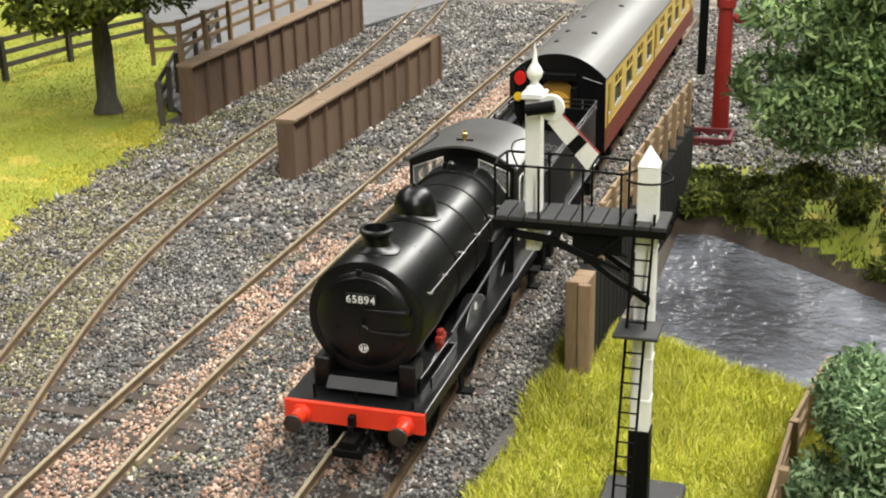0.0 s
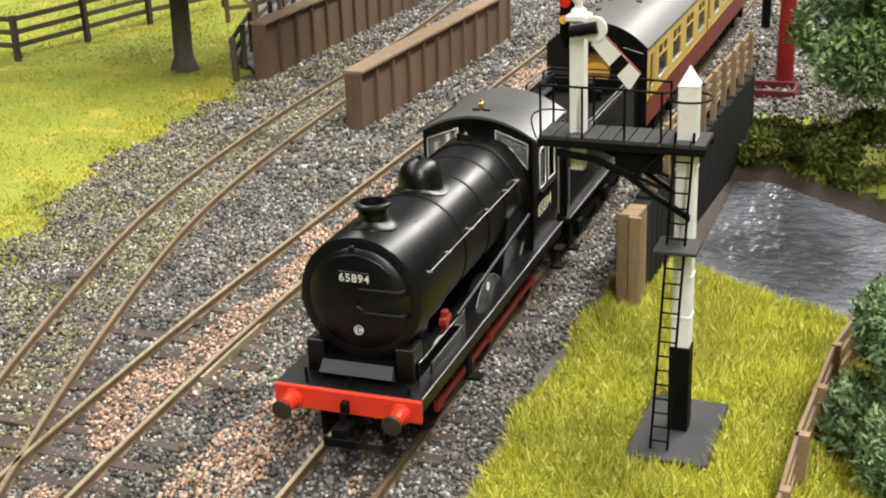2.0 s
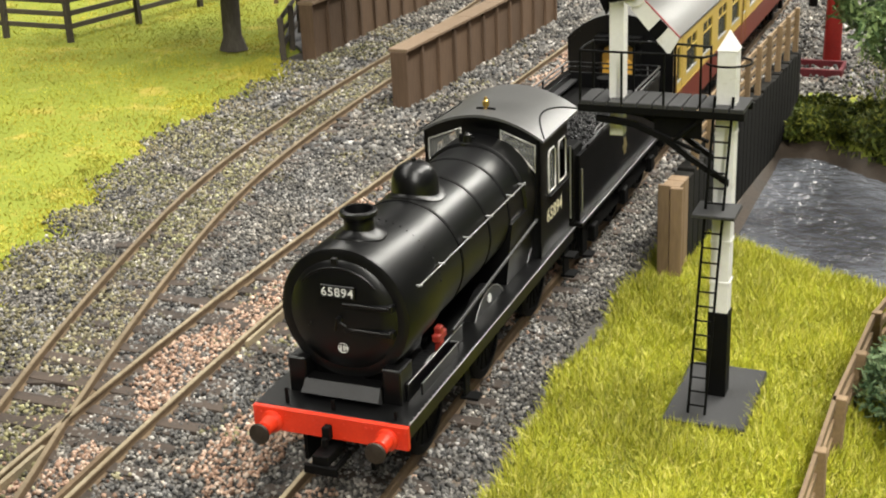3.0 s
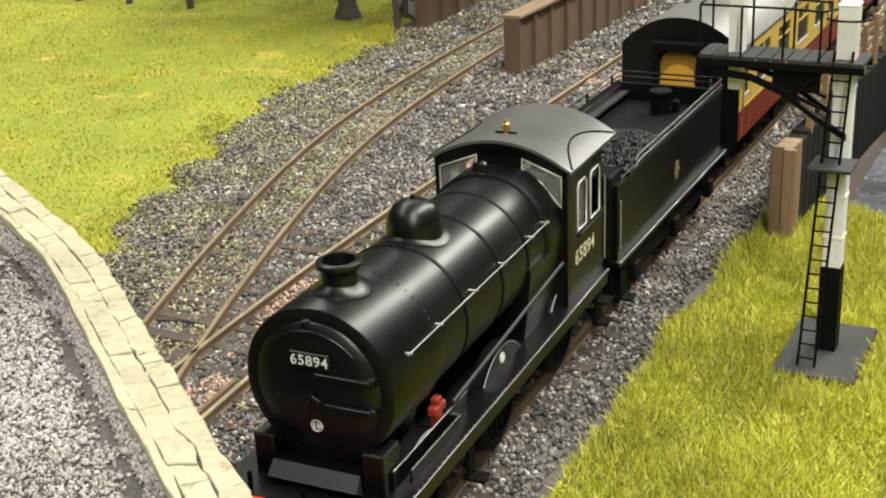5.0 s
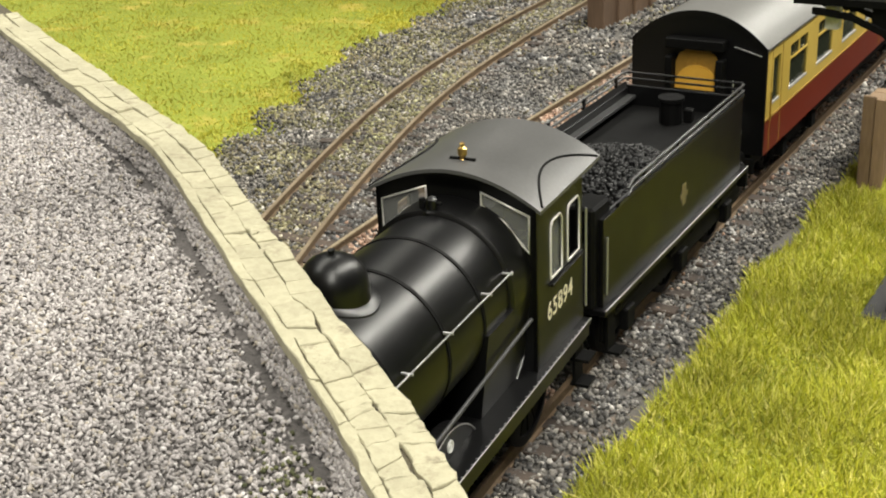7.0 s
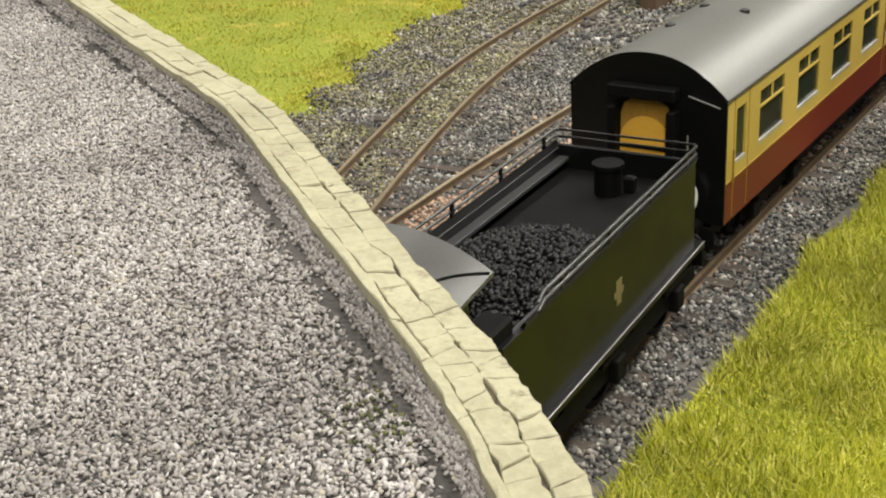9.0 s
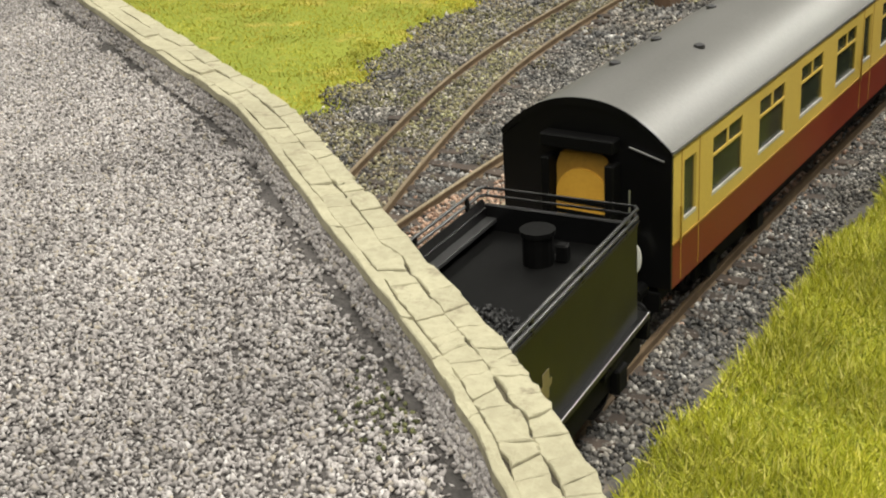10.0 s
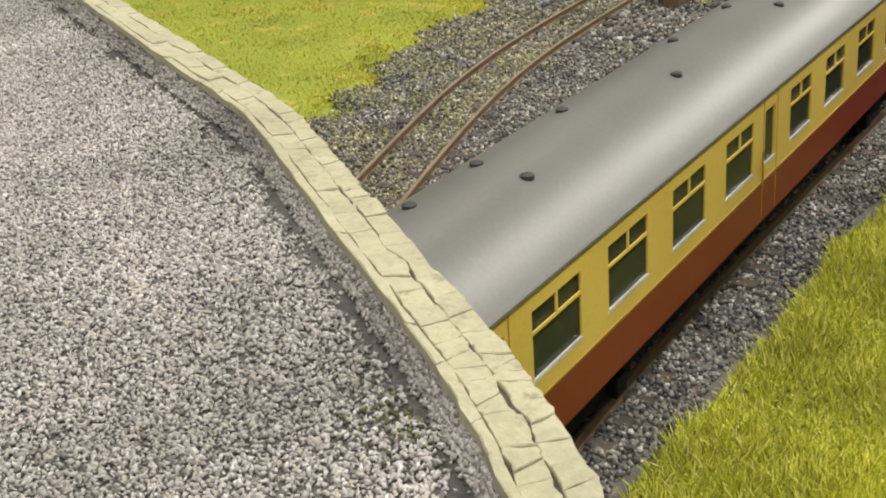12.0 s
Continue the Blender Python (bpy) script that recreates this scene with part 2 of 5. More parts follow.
def water_material():
    m, t, b = nodes("pond_resin")
    b.inputs["Roughness"].default_value = 0.04
    co = t.nodes.new("ShaderNodeTexCoord")
    n = add(t, "ShaderNodeTexNoise", Scale=1000 / 4.5, Detail=4.0)
    n2 = add(t, "ShaderNodeTexNoise", Scale=1000 / 45.0, Detail=4.0)
    for k in (n, n2):
        t.links.new(co.outputs["Object"], k.inputs["Vector"])
    ramp = t.nodes.new("ShaderNodeValToRGB")
    ramp.color_ramp.elements[0].color, ramp.color_ramp.elements[0].position = (0.05, 0.052, 0.06, 1), 0.36
    ramp.color_ramp.elements[1].color, ramp.color_ramp.elements[1].position = (0.24, 0.255, 0.29, 1), 0.68
    t.links.new(n2.outputs["Fac"], ramp.inputs[0])
    t.links.new(ramp.outputs[0], b.inputs["Base Color"])
    bp = add(t, "ShaderNodeBump", Strength=1.0, Distance=2.8 * MM)
    t.links.new(n.outputs["Fac"], bp.inputs["Height"])
    t.links.new(bp.outputs[0], b.inputs["Normal"])
    return m


WATER = water_material()


# ---- builders (millimetres) ----
def part(name, bm, material, parent=None, label="", smooth=False, at=None):
    """Links a bmesh, in mm, as one mesh object under a thing or a part."""
    bmesh.ops.recalc_face_normals(bm, faces=bm.faces)
    bmesh.ops.scale(bm, vec=(MM, MM, MM), verts=bm.verts)
    me = bpy.data.meshes.new(name)
    bm.to_mesh(me)
    bm.free()
    me.materials.append(material)
    if smooth:
        me.set_sharp_from_angle(angle=radians(38))
        me.polygons.foreach_set("use_smooth", [True] * len(me.polygons))
    ob = new(name, me)
    if parent:
        ob.parent = parent
    if at:
        ob.location = [c * MM for c in at]
    if label:
        tagged(ob, label)
    return ob


def same(ob, name, parent, at, turn=(0, 0, 0)):
    """Another piece on the same mesh."""
    o = new(name, ob.data)
    o.parent = parent
    o.matrix_basis = pose(at[0] * MM, at[1] * MM, at[2] * MM, *turn)
    return o


def thing(name, label, category, group="", kind="", at=(0, 0, 0), turn=(0, 0, 0)):
    ob = new(name)
    ob.empty_display_size = 0.005
    ob.matrix_basis = pose(at[0] * MM, at[1] * MM, at[2] * MM, *turn)
    return tagged(ob, label, category, group, kind)


def box(bm, x0, x1, y0, y1, z0, z1, bevel=0.0):
    r = bmesh.ops.create_cube(bm, size=1.0)
    for v in r["verts"]:
        v.co = Vector(((x0 + x1) / 2 + v.co.x * (x1 - x0), (y0 + y1) / 2 + v.co.y * (y1 - y0), (z0 + z1) / 2 + v.co.z * (z1 - z0)))
    if bevel:
        es = list({e for v in r["verts"] for e in v.link_edges})
        bmesh.ops.bevel(bm, geom=es, offset=bevel, segments=1, affect="EDGES")
    return bm


def boxes(*rows, bevel=0.0):
    bm = bmesh.new()
    for r in rows:
        box(bm, *r, bevel=bevel)
    return bm


def rod(bm, a, b, r0, r1=None, n=12):
    a, b = Vector(a), Vector(b)
    d = b - a
    m = Matrix.Translation((a + b) / 2) @ d.to_track_quat("Z", "Y").to_matrix().to_4x4()
    bmesh.ops.create_cone(bm, cap_ends=True, segments=n, radius1=r0, radius2=r0 if r1 is None else r1, depth=d.length, matrix=m)
    return bm


def rods(*rows, n=8):
    bm = bmesh.new()
    for a, b, r in rows:
        rod(bm, a, b, r, n=n)
    return bm


def lathe(profile, n=32, axis="Z", at=(0, 0, 0)):
    """A turned body from (radius, height) pairs."""
    bm = bmesh.new()
    rings = []
    for r, h in profile:
        ring = []
        for k in range(n):
            a = 2 * math.pi * k / n
            c, s = r * math.cos(a), r * math.sin(a)
            p = {"Z": (c, s, h), "Y": (c, h, s), "X": (h, c, s)}[axis]
            ring.append(bm.verts.new([p[i] + at[i] for i in range(3)]))
        rings.append(ring)
    for a, b in zip(rings, rings[1:]):
        for k in range(n):
            bm.faces.new((a[k], a[(k + 1) % n], b[(k + 1) % n], b[k]))
    for ring, (r, h) in ((rings[0], profile[0]), (rings[-1], profile[-1])):
        if r > 0.01:
            bm.faces.new(ring)
    bmesh.ops.remove_doubles(bm, verts=bm.verts, dist=0.004)
    return bm


def slab(outline, z0, z1):
    """A flat plate with an outline of (x, y) and a thickness."""
    bm = bmesh.new()
    lo = [bm.verts.new((x, y, z0)) for x, y in outline]
    hi = [bm.verts.new((x, y, z1)) for x, y in outline]
    bm.faces.new(lo[::-1])
    bm.faces.new(hi)
    for k in range(len(lo)):
        j = (k + 1) % len(lo)
        bm.faces.new((lo[k], lo[j], hi[j], hi[k]))
    return bm


def upright(outline, y0, y1):
    """A plate in the x-z plane with a thickness along y."""
    bm = slab(outline, -y1, -y0)
    bmesh.ops.transform(bm, matrix=pose(0, 0, 0, 90), verts=bm.verts)
    return bm


def sweep(path, profile, closed=False):
    """A profile of (across, up) carried along a path of (x, y, z)."""
    bm = bmesh.new()
    rings = []
    for k, p in enumerate(path):
        a, b = Vector(path[max(0, k - 1)]), Vector(path[min(len(path) - 1, k + 1)])
        d = (b - a).normalized()
        side = d.cross(Vector((0, 0, 1))).normalized()
        rings.append([bm.verts.new(Vector(p) + side * u + Vector((0, 0, w))) for u, w in profile])
    n = len(profile)
    for a, b in zip(rings, rings[1:]):
        for k in range(n):
            bm.faces.new((a[k], a[(k + 1) % n], b[(k + 1) % n], b[k]))
    bm.faces.new(rings[0])
    bm.faces.new(rings[-1][::-1])
    return bm


def wire(name, points, r, material, parent, label="", n=6):
    cu = bpy.data.curves.new(name, "CURVE")
    cu.dimensions, cu.bevel_depth, cu.bevel_resolution, cu.use_fill_caps = "3D", r * MM, 2, True
    s = cu.splines.new("POLY")
    s.points.add(len(points) - 1)
    for q, p in zip(s.points, points):
        q.co = (p[0] * MM, p[1] * MM, p[2] * MM, 1)
    cu.materials.append(material)
    tmp = bpy.data.objects.new(name, cu)
    scene.collection.objects.link(tmp)
    me = bpy.data.meshes.new_from_object(tmp.evaluated_get(bpy.context.evaluated_depsgraph_get()))
    bpy.data.objects.remove(tmp)
    me.name = name
    ob = new(name, me)
    ob.parent = parent
    if label:
        tagged(ob, label)
    return ob


def writing(name, text, size, material, parent, m, label="", wide=1.0):
    cu = bpy.data.curves.new(name, "FONT")
    cu.body, cu.size, cu.align_x, cu.align_y, cu.extrude = text, size * MM, "CENTER", "CENTER", 0.02 * MM
    cu.offset = 0.012 * size * MM
    cu.space_character = 1.12
    tmp = bpy.data.objects.new(name, cu)
    scene.collection.objects.link(tmp)
    me = bpy.data.meshes.new_from_object(tmp.evaluated_get(bpy.context.evaluated_depsgraph_get()))
    bpy.data.objects.remove(tmp)
    me.materials.clear()
    me.materials.append(material)
    ob = new(name, me)
    ob.parent = parent
    ob.matrix_basis = m
    if label:
        tagged(ob, label)
    return ob


def scatter(name, base, faces, places, turns, sizes, material, parent=None, label="", category="", kind="stuff"):
    """Many small bodies as one mesh: base (k,3) in mm, places (n,3), turns (n,3,3), sizes (n,3)."""
    base, faces = np.asarray(base, float), np.asarray(faces)
    n, k = len(places), len(base)
    v = np.einsum("nij,nkj->nki", turns, base[None] * sizes[:, None, :]) + places[:, None, :]
    f = (faces[None] + (np.arange(n) * k)[:, None, None]).reshape(-1, faces.shape[1])
    me = bpy.data.meshes.new(name)
    me.vertices.add(n * k)
    me.vertices.foreach_set("co", (v.reshape(-1) * MM).astype(np.float32))
    me.loops.add(f.size)
    me.loops.foreach_set("vertex_index", f.reshape(-1).astype(np.int32))
    me.polygons.add(len(f))
    me.polygons.foreach_set("loop_start", (np.arange(len(f)) * faces.shape[1]).astype(np.int32))
    me.update(calc_edges=True)
    me.materials.append(material)
    ob = new(name, me)
    if parent:
        ob.parent = parent
    return tagged(ob, label, category, "", kind)


RNG = np.random.default_rng(7)


def spins(n, tilt=math.pi):
    """Random turns; a small tilt keeps bodies nearly upright."""
    a, b, c = RNG.uniform(0, 2 * math.pi, n), RNG.uniform(-tilt, tilt, n), RNG.uniform(-tilt, tilt, n)
    z, o, i = np.zeros(n), np.ones(n), np.ones(n)
    rz = np.stack([np.cos(a), -np.sin(a), z, np.sin(a), np.cos(a), z, z, z, o], 1).reshape(n, 3, 3)
    rx = np.stack([i, z, z, z, np.cos(b), -np.sin(b), z, np.sin(b), np.cos(b)], 1).reshape(n, 3, 3)
    ry = np.stack([np.cos(c), z, np.sin(c), z, i, z, -np.sin(c), z, np.cos(c)], 1).reshape(n, 3, 3)
    return rz @ rx @ ry


ROCK = [(0.5, 0.1, -0.1), (-0.45, 0.15, 0.05), (0.05, 0.5, 0.1), (-0.1, -0.5, 0.0), (0.1, 0.05, 0.45), (0.0, -0.1, -0.4), (0.3, -0.3, 0.25)]
ROCK_FACES = [(0, 2, 4), (2, 1, 4), (1, 3, 4), (3, 6, 4), (6, 0, 4), (0, 6, 3), (2, 0, 5), (1, 2, 5), (3, 1, 5), (0, 3, 5)]
BLADE = [(-0.5, 0, 0), (0.5, 0, 0), (0.3, 0.12, 0.55), (-0.3, 0.12, 0.55), (0.0, 0.4, 1.0)]
BLADE_FACES = [(0, 1, 2), (0, 2, 3), (3, 2, 4)]
SPRIG = [(-0.5, 0, 0), (0.5, 0, 0), (0.4, 0.35, 0.5), (-0.4, 0.35, 0.5), (0.55, 1.0, 0.7), (-0.25, 0.9, 0.75), (0.1, 0.5, 1.1)]
SPRIG_FACES = [(0, 1, 2), (0, 2, 3), (3, 2, 4), (3, 4, 5), (3, 2, 6)]


# ---- the lie of the land ----
def track_x(y):
    """The line on which the train runs."""
    return -1.0 + 1.19e-4 * max(0, 300 - y) ** 2 + 3.2e-4 * max(0, 190 - y) ** 2


def second_x(y):
    return -60.0 + 3.5e-4 * max(0, 285 - y) ** 2


SIDING = [(-52, 120), (-66, 160), (-81, 197), (-91, 230), (-105, 275), (-115, 315), (-121, 350), (-127, 415), (-130, 470), (-131, 520), (-136, 600), (-146, 690), (-160, 790), (-185, 900)]


def siding_x(y):
    ys, xs = [p[1] for p in SIDING], [p[0] for p in SIDING]
    return float(np.mean(np.interp(np.linspace(y - 32, y + 32, 9), ys, xs)))


def field_edge(y):
    """Where the ballast ends and the left field begins."""
    return float(np.interp(y, [120, 200, 225, 250, 312, 345, 390, 430, 480, 520], [-85, -112, -122, -133, -150, -159, -166, -168, -172, -174]))


def near_shore(x):
    return 320 - 0.66 * (x - 45)


def far_shore(x):
    return 408 - 0.85 * max(0, x - 55)


def in_pond(x, y):
    return x > 41 and near_shore(x) < y < far_shore(x)


def height(x, y):
    h = 0.0
    if x < field_edge(y) and y < 480:
        h = min(2.0, (field_edge(y) - x) * 0.12)
    if x > 24 and y < 300:
        h = min(1.6, (x - 24) * 0.15)
    if x > 41:
        d = min(y - near_shore(x), far_shore(x) - y, x - 41)
        h -= min(8.0, max(0.0, d * 0.7 + 1.0))
    if x > 30 and y > far_shore(x):
        h = min(5.0, (y - far_shore(x)) * 0.1)
    return h + 0.5 * noise.noise(Vector((x * 0.03, y * 0.03, 0)))


def land():
    nx, ny, step = 250, 300, 4.8
    xs = [-700 + step * i for i in range(nx)]
    ys = [-250 + step * j for j in range(ny)]
    me = bpy.data.meshes.new("ground")
    co = [(x * MM, y * MM, height(x, y) * MM) for y in ys for x in xs]
    faces = [(j * nx + i, j * nx + i + 1, (j + 1) * nx + i + 1, (j + 1) * nx + i) for j in range(ny - 1) for i in range(nx - 1)]
    me.from_pydata(co, [], faces)
    for m in (EARTH, TURF, MUD):
        me.materials.append(m)
    for p in me.polygons:
        x, y = p.center.x / MM, p.center.y / MM
        if in_pond(x, y) or (x > 40 and 0 <= y - far_shore(x) < 9):
            p.material_index = 2
        elif (x < field_edge(y) - 2 + 9 * noise.noise(Vector((x * 0.05, y * 0.05, 0))) and (y < 480 or x < -185)) or (x > 28 and y < near_shore(x)) or (x > 40 and far_shore(x) < y < 460):
            p.material_index = 1
        p.use_smooth = True
    tagged(new("ground", me), "layout baseboard with ballast bed, turf and pond hollow", "ground", kind="structure")
    bm = slab([(38, 300), (60, 270), (330, 120), (330, 260), (150, 380), (60, 430), (38, 430)], -3.2, -2.4)
    bmesh.ops.triangulate(bm, faces=bm.faces)
    part("water", bm, WATER)
    tagged(bpy.data.objects["water"], "grey rippled pond water with a glossy surface", "pond", kind="structure")


land()


def track(name, line, y0, y1, label):
    t = thing(name, label, "railway track", kind="structure")
    ys = np.arange(y0, y1 + 1, 6.0)
    for side in (-8.75, 8.75):
        mid = [(line(y) + side, y, 0.0) for y in ys]
        r = part("rail", sweep(mid, [(-0.9, 0.2), (0.9, 0.2), (0.9, 0.5), (0.35, 0.8), (0.35, 1.9), (0.55, 2.1), (0.55, 2.6), (-0.55, 2.6), (-0.55, 2.1), (-0.35, 1.9), (-0.35, 0.8), (-0.9, 0.5)]), RAIL_SIDE, t)
        part("rail_head", sweep(mid, [(-0.5, 2.6), (0.5, 2.6), (0.42, 2.75), (-0.42, 2.75)]), RAIL_SIDE if name == "main_track" and side > 0 else RAIL_DULL if name == "siding_track" else RAIL_HEAD, r, "worn rail head")
    s = None
    for k, y in enumerate(np.arange(y0 + 3, y1, 8.6)):
        a = math.degrees(math.atan2(line(y + 2) - line(y - 2), 4))
        at = (line(y), y, RNG.uniform(-0.15, 0.1))
        if s is None:
            s = part("sleeper", boxes((-15.5, 15.5, -1.7, 1.7, -1.2, 0.75), bevel=0.12), SLEEPER, t)
            s.matrix_basis = pose(at[0] * MM, at[1] * MM, at[2] * MM, 0, 0, -a)
        else:
            same(s, "sleeper", t, at, (0, 0, -a))
    return t


track("main_track", track_x, 40, 760, "straight running line with worn rails in grey ballast")
track("second_track", second_x, 60, 760, "running line with worn bright rails in tan ballast")
track("siding_track", siding_x, 150, 800, "curved siding with rusty rails leaving the running line")


def turnout_pieces():
    t = thing("turnout_fittings", "check rails and dark timbers at the turnout", "turnout", kind="structure")
    part("check_rail", sweep([(second_x(y) + 6.6, y, 0) for y in (120, 140, 158, 172)], [(-0.5, 0.2), (0.5, 0.2), (0.5, 2.6), (-0.5, 2.6)]), RAIL_SIDE, t)
    part("wing_rail", sweep([(second_x(y) - 6.6, y, 0) for y in (130, 150, 168)], [(-0.5, 0.2), (0.5, 0.2), (0.5, 2.75), (-0.5, 2.75)]), RAIL_HEAD, t)
    part("check_rail", sweep([(second_x(y) + 10.6, y, 0) for y in (222, 236, 252)], [(-0.4, 0.2), (0.4, 0.2), (0.4, 2.5), (-0.4, 2.5)]), RAIL_HEAD, t)
    for k in range(9):
        y = 168 + k * 9.2
        part("timber", boxes((second_x(y) - 34, second_x(y) + 17 + (k * 5) % 4, y - 1.7, y + 1.7, -0.6, 0.98), bevel=0.15), SLEEPER, t)


turnout_pieces()


def outside_rails(p):
    keep = np.ones(len(p), bool)
    for line, y0 in ((track_x, 0), (second_x, 0), (siding_x, 150)):
        c = np.array([line(y) for y in p[:, 1]])
        for s in (-8.75, 8.75):
            keep &= ~((np.abs(p[:, 0] - c - s) < 0.95) & (p[:, 1] > y0))
    return keep


def ballast(name, n, x0, x1, y0, y1, smin, smax, material, label, where, lift=0.0):
    p = np.stack([RNG.uniform(x0, x1, n), RNG.uniform(y0, y1, n), np.zeros(n)], 1)
    ok = outside_rails(p)
    ok &= np.array([where(x, y) for x, y, _ in p])
    p = p[ok]
    p[:, 2] = [height(x, y) + 0.35 for x, y, _ in p]
    s = RNG.uniform(smin, smax, (len(p), 1)) * RNG.uniform(0.7, 1.3, (len(p), 3))
    p[:, 2] += RNG.uniform(-0.3, 0.45, len(p)) + lift
    scatter(name, ROCK, ROCK_FACES, p, spins(len(p)), s, material, None, label, "ballast")


def blotch(x, y, s=0.02, o=0.0):
    return noise.noise(Vector((x * s + o, y * s, o)))


def grey_zone(x, y):
    if x > 24 + 3 * blotch(x, y, 0.05) or in_pond(x, y):
        return False
    return x > field_edge(y) - 6 + 9 * blotch(x, y, 0.05) + random.uniform(-3, 3)


def tan_zone(x, y):
    d2, d1 = x - second_x(y), abs(x - track_x(y))
    fine = 0.35 * blotch(x, y, 0.14, 6)
    if abs(d2) < 7.8:
        return blotch(x, y, 0.03, 3) + fine > (-0.25 if d2 > -2.5 else 0.12) and random.random() < 0.85
    strip = abs(x - track_x(y) + 24 + 3 * blotch(x, y, 0.02, 7))
    if strip < 9:
        return blotch(x, y, 0.03, 9) + fine > -0.3 + 0.09 * max(0, strip - 3) and random.random() < 0.85
    if d1 < 7.8:
        return blotch(x, y, 0.035, 5) + fine > 0.02 and random.random() < 0.75
    return random.random() < 0.04


def earthy_zone(x, y):
    if not grey_zone(x, y):
        return False
    d = x - siding_x(y)
    k = 0.75 if d < -10 else 0.95 if d < 9 else 0.22
    return blotch(x, y, 0.05, 12) + 0.4 * blotch(x, y, 0.16, 2) > 0.5 - k and random.random() < k


ballast("ballast", 90000, -175, 30, 110, 360, 0.62, 1.45, STONES, "mixed grey crushed stone ballast", grey_zone)
ballast("ballast", 34000, -185, 30, 360, 800, 1.3, 2.3, STONES, "mixed grey crushed stone ballast", grey_zone)
ballast("ballast", 9000, 18, 120, 425, 800, 1.3, 2.3, STONES, "grey stone ballast beyond the pond", lambda x, y: y > far_shore(x) + 22)
ballast("ballast", 60000, -75, 12, 110, 620, 0.75, 1.45, TAN_STONES, "pale tan stone ballast between the rails", tan_zone, 0.5)
ballast("ballast", 64000, -175, -20, 150, 560, 0.7, 1.5, EARTHY_STONES, "earthy olive-brown ballast along the siding", earthy_zone, 0.3)


def grass(name, n, x0, x1, y0, y1, hmin, hmax, w, material, label, where, lean=0.45):
    p = np.stack([RNG.uniform(x0, x1, n), RNG.uniform(y0, y1, n), np.zeros(n)], 1)
    p = p[np.array([where(x, y) for x, y, _ in p])]
    p[:, 2] = [height(x, y) - 0.2 for x, y, _ in p]
    k = np.array([0.75 + 0.5 * blotch(x, y, 0.06, 2) for x, y, _ in p])
    h = RNG.uniform(hmin, hmax, len(p)) * k
    s = np.stack([RNG.uniform(0.7, 1.3, len(p)) * w, h * RNG.uniform(0.5, 1.5, len(p)), h], 1)
    scatter(name, BLADE, BLADE_FACES, p, spins(len(p), lean), s, material, None, label, "grass")


def right_turf(x, y):
    return x > 25 + 4 * blotch(x, y, 0.06, 1) and y < near_shore(x) + 2 and not (49.5 < x < 66.5 and 214.5 < y < 241.5)


def left_turf(x, y):
    return x < field_edge(y) - 5 + 9 * blotch(x, y, 0.05) + 3 * blotch(x, y, 0.3, 4) and (y < 482 or x < -190)


grass("grass", 120000, 22, 104, 95, 325, 2.8, 5.6, 0.3, BLADES, "tall yellow-green static grass beside the line", right_turf, 0.8)
grass("grass", 150000, -420, -95, 150, 700, 0.9, 2.0, 0.5, FIELD_BLADES, "short bright yellow-green field grass", left_turf, 1.0)
def verge(x, y):
    d = x - field_edge(y) + 5 - 9 * blotch(x, y, 0.05)
    return -12 < d < 5 + 5 * blotch(x, y, 0.25, 6) and y < 482 and random.random() < 0.9 - 0.1 * max(0, d)


grass("grass", 60000, -200, -80, 150, 482, 1.2, 2.6, 0.45, FIELD_BLADES, "ragged yellow-green grass along the ballast's edge", verge, 0.9)
# the tree's shade on this bank is put into the blades' dark colour
grass("grass", 12000, 55, 260, 330, 560, 2.5, 5.0, 0.6, MOSS, "rough pond-bank grass coloured dark for the tree's shade", lambda x, y: y > far_shore(x) + 2)


# ---- road bridge that crosses the line ----
ROAD_Z, TOP_Z = 69.0, 75.0


def crest(u):
    """The parapet's middle line; u runs from the far end to the near end."""
    pts = [(-125, 148), (-90, 131), (-55, 112.2), (-17.6, 91.6), (5.3, 79), (22.8, 66.3), (38.8, 54.1), (53.2, 43.2), (61, 36.9), (69.6, 28.8), (78, 18), (87, 0), (94, -27)]
    k = u * (len(pts) - 1)
    i = min(int(k), len(pts) - 2)
    f = k - i
    q = [Vector((*pts[min(max(j, 0), len(pts) - 1)], 0)) for j in (i - 1, i, i + 1, i + 2)]
    return 0.5 * (2 * q[1] + (q[2] - q[0]) * f + (2 * q[0] - 5 * q[1] + 4 * q[2] - q[3]) * f * f + (3 * q[1] - q[0] - 3 * q[2] + q[3]) * f ** 3)


CREST = [crest(k / 120) for k in range(121)]


